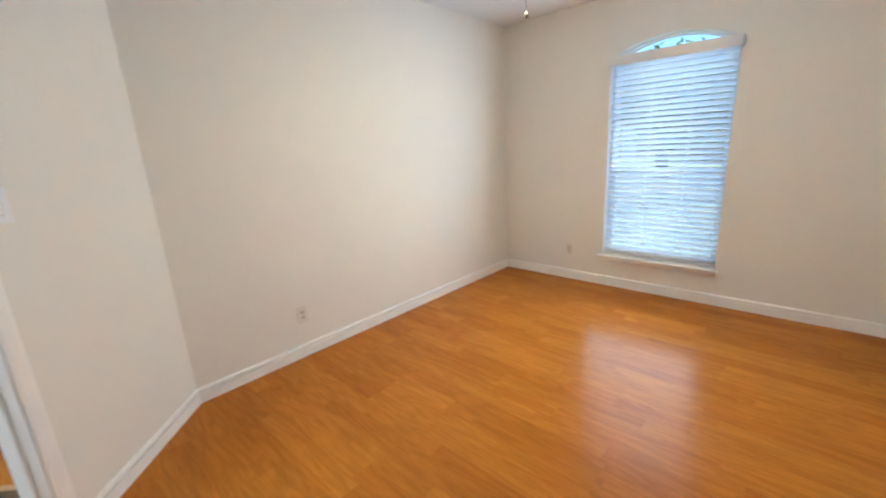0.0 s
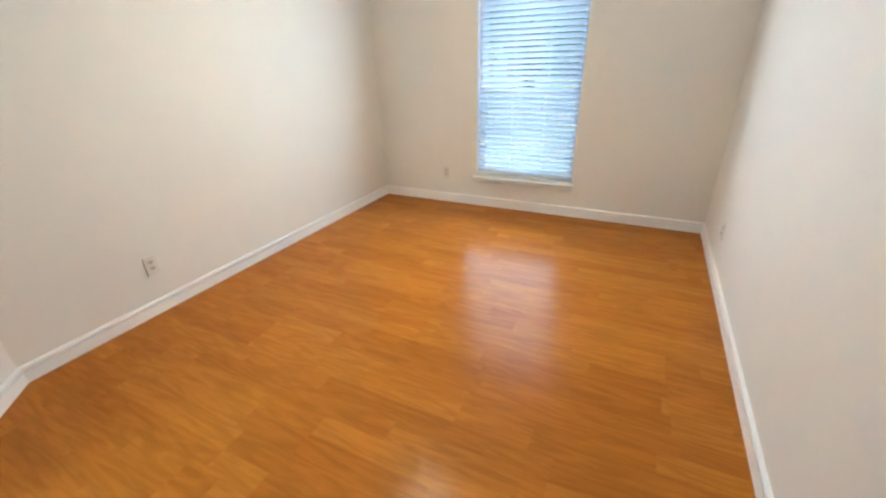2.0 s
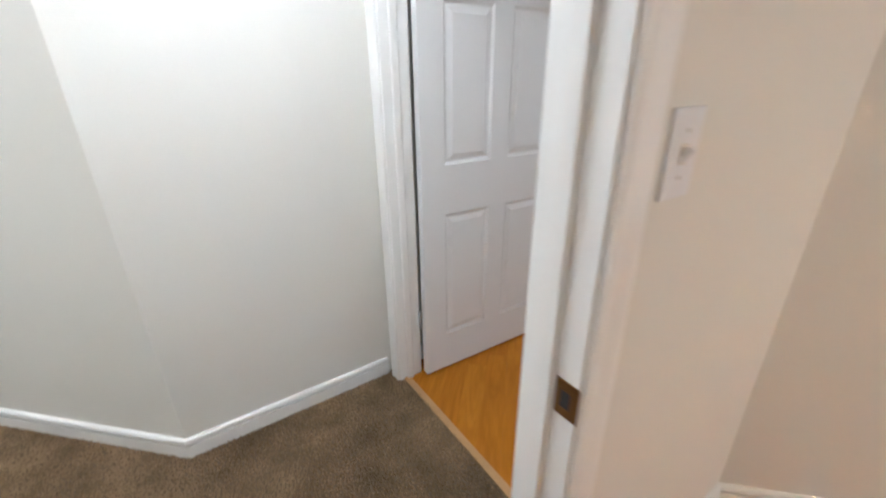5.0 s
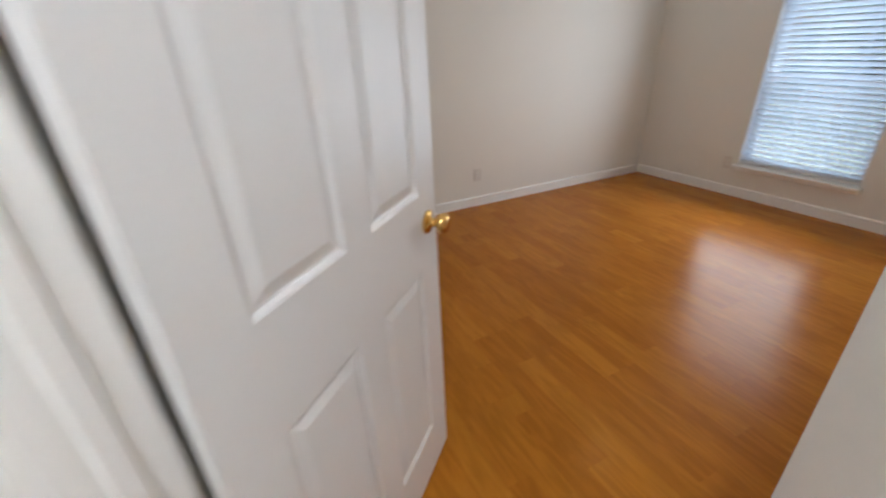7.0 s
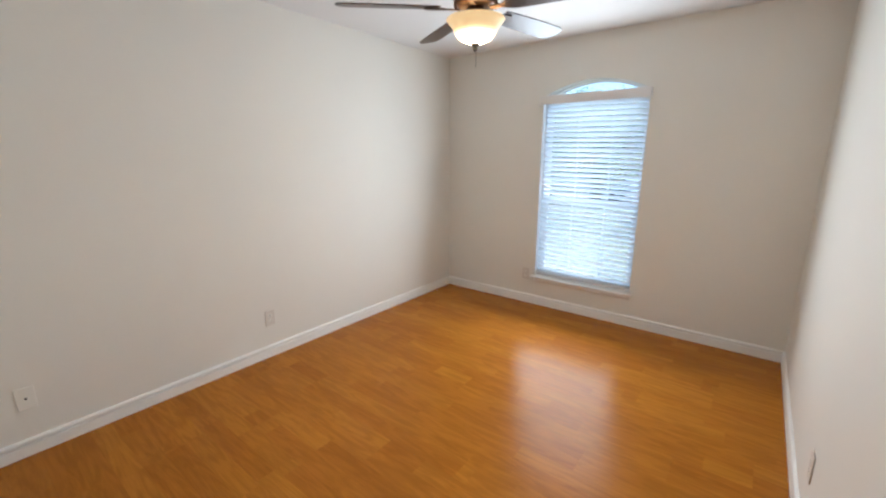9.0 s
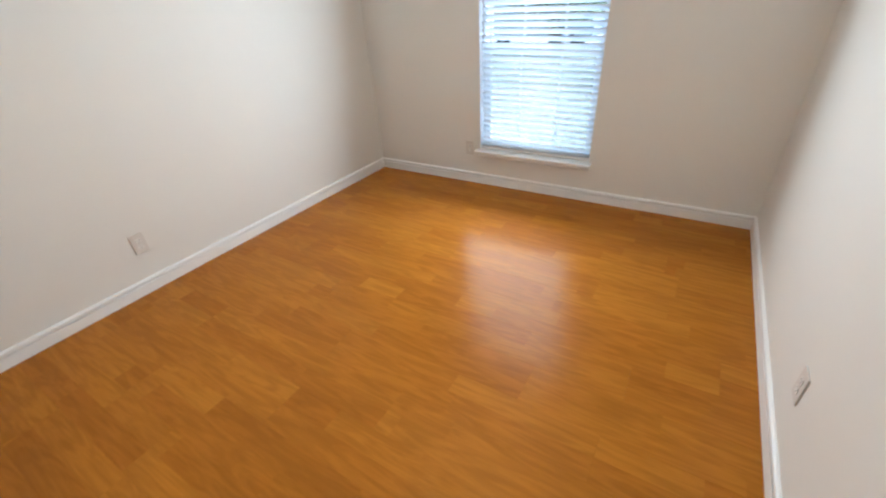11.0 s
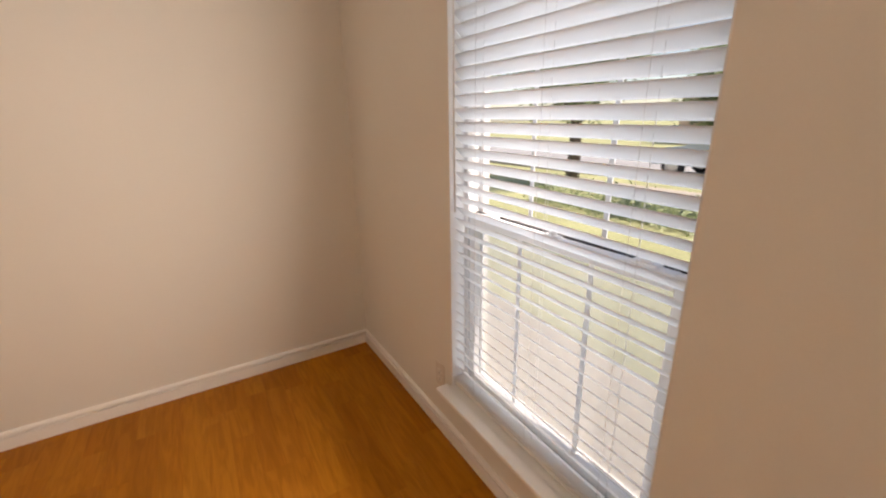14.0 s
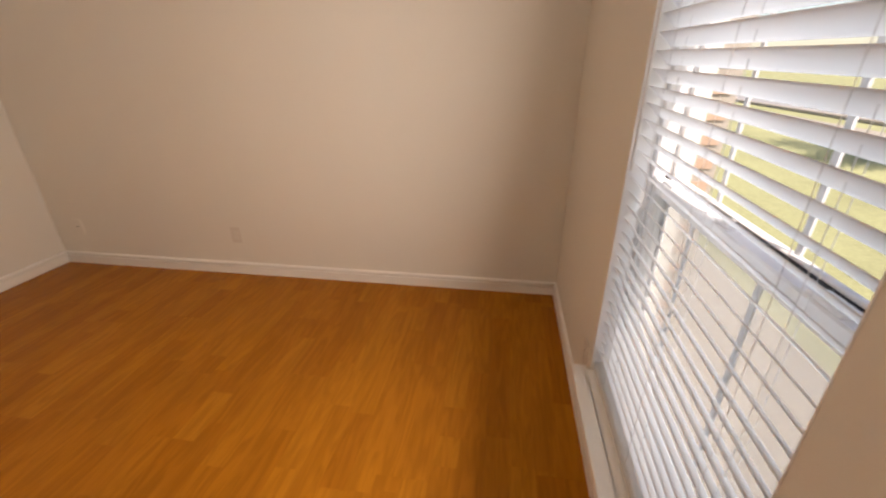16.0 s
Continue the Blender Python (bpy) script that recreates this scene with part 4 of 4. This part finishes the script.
while z < 2.2:
    y = Y_OUT + 0.01 - (0.105 if row % 2 else 0)
    while y + 0.2 < 0.86:
        if y > Y_OUT:
            if brick0 is None:
                brick0 = part("brick", bm0, M_BRICK, wing)
                ob = brick0
            else:
                ob = brick0.copy()
                scene.collection.objects.link(ob)
            ob.location = (-3.40 - 0.006 + random.uniform(-0.0015, 0.0015), y, z)
        y += 0.210
    z += 0.068
    row += 1

# ---- carpet and floor boards ----
bm = prism([BC(S_K / R2, C_HALL + 0.045), BC(S_HALL / R2, C_HALL + 0.045), SA(S_ROOM - 0.05, A1), SA(S_ROOM - 0.05, A2), (1.42, -4.70), (1.42, -8.0), (X_J, -8.0), (X_J, S_K - X_J)], -0.02, 0.001)
structure("floor_hall", bm, M_CARPET, "hall floor under brown cut-pile carpet", "floor")
rng = random.Random(21)
verts, faces = [], []
step = 0.0072


def on_carpet(x, y):
    s, c = x + y, y - x
    if s > S_ROOM - 0.065 or x > 1.42 or x < -0.75 or y < -6.4:
        return False
    if s > S_HALL and not (A1 + 0.025 < (x - y) / R2 < A2 - 0.025):
        return False
    if c > C_HALL + 0.035 or (c > C_HALL and not (B1 + 0.025 < s / R2 < B2 - 0.025)):
        return False
    return s > S_K if x < X_J else True


for i in range(int(2.2 / step)):
    for j in range(int(3.0 / step)):
        x = -0.75 + i * step + rng.uniform(-0.005, 0.005)
        y = -6.4 + j * step + rng.uniform(-0.005, 0.005)
        if not on_carpet(x, y):
            continue
        lean = noise.noise_vector(Vector((x * 3.1, y * 3.1, 0.4)))
        tip = Vector((x + lean.x * 0.008 + rng.uniform(-0.004, 0.004), y + lean.y * 0.008 + rng.uniform(-0.004, 0.004), 0.011 + rng.uniform(-0.002, 0.003)))
        n = len(verts)
        a = rng.uniform(0, 6.28)
        for k in range(3):
            verts.append((x + 0.0046 * math.cos(a + k * 2.094), y + 0.0046 * math.sin(a + k * 2.094), 0.0))
        verts.append(tip)
        faces += [(n, n + 1, n + 3), (n + 1, n + 2, n + 3), (n + 2, n, n + 3)]
me = bpy.data.meshes.new("carpet")
me.from_pydata(verts, [], faces)
me.materials.append(M_TUFT)
tagged(new("carpet", me), "brown cut-pile hall carpet with trodden patches", "carpet", kind="stuff")

BOARD_W, BOARD_L = 0.195, 1.21
shared = None


def board_bmesh(length):
    g = 0.0001
    return box(g, length - g, g, BOARD_W - g, -0.009, 0.0, 0.0003)


def lay_board(floor_ob, x, y, length, cuts):
    """One board with its corner at x, y; cuts are (point, outward normal) of lines that trim it."""
    global shared
    hitting = []
    for p, nrm in cuts:
        d = [(cx - p[0]) * nrm[0] + (cy - p[1]) * nrm[1] for cx in (x, x + length) for cy in (y, y + BOARD_W)]
        if min(d) >= 0:
            return
        if max(d) > 0:
            hitting.append((p, nrm))
    if not hitting and abs(length - BOARD_L) < 1e-6 and shared is not None:
        ob = new("plank", shared)
        ob.parent = floor_ob
    else:
        bm = board_bmesh(length)
        for p, nrm in hitting:
            got = bmesh.ops.bisect_plane(bm, geom=bm.verts[:] + bm.edges[:] + bm.faces[:], plane_co=(p[0] - x, p[1] - y, 0), plane_no=(nrm[0], nrm[1], 0), clear_outer=True)
            rim = [e for e in got["geom_cut"] if isinstance(e, bmesh.types.BMEdge)]
            if rim:
                bmesh.ops.edgeloop_fill(bm, edges=rim)
        if not bm.verts:
            bm.free()
            return
        ob = part("plank", bm, M_FLOOR, floor_ob)
        if not hitting and abs(length - BOARD_L) < 1e-6:
            shared = ob.data
    ob.location = (x, y, 0)


d1 = (-1 / R2, -1 / R2)
d2 = (1 / R2, -1 / R2)


def lay_floor(name, x0, x1, y_low, cuts_of_row, seed):
    rng = random.Random(seed)
    fl = structure(name, prism([(X1_L, Y_WIN), (X1_L, S_ROOM - X1_L), (SA(S_ROOM, 4.49)[0], Y1_B), (X1_R, Y1_B), (X1_R, Y_WIN)] if name == "floor_1" else
                               [(X2_L, Y_WIN), (X2_L, Y2_B), (xk, Y2_B), BC(S_K / R2, C_HALL + 0.05), BC(S_HALL / R2, C_HALL + 0.05), (X2_R, S_HALL - X2_R), (X2_R, Y_WIN)], -0.03, -0.0092), M_SUB, "glossy golden oak laminate floor", "floor")
    y = Y_WIN - BOARD_W
    while y > y_low - BOARD_W:
        x = x0 - rng.choice((0.0, 0.4, 0.8)) - rng.uniform(0, 0.35)
        while x < x1:
            lay_board(fl, x, y, BOARD_L, cuts_of_row(y))
            x += BOARD_L
        y -= BOARD_W


lay_floor("floor_1", X1_L, X1_R, Y1_B, lambda y: [((X1_L, 0), (-1, 0)), ((X1_R, 0), (1, 0)), ((0, S_ROOM - 0.04), d1), ((0, Y1_B), (0, -1))], 5)


def cuts_2(y):
    base = [((X2_L, 0), (-1, 0)), ((0.0, C_HALL + 0.05), d2)]
    if y > S_HALL - X2_R:
        return base + [((X2_R, 0), (1, 0))]
    if y > Y2_B - 0.02:
        return base + [((0, S_HALL), (1 / R2, 1 / R2))]
    return base + [((0, S_HALL), (1 / R2, 1 / R2)), ((0, S_K), d1)]


lay_floor("floor_2", X2_L, 0.4, C_HALL - 0.8, cuts_2, 6)
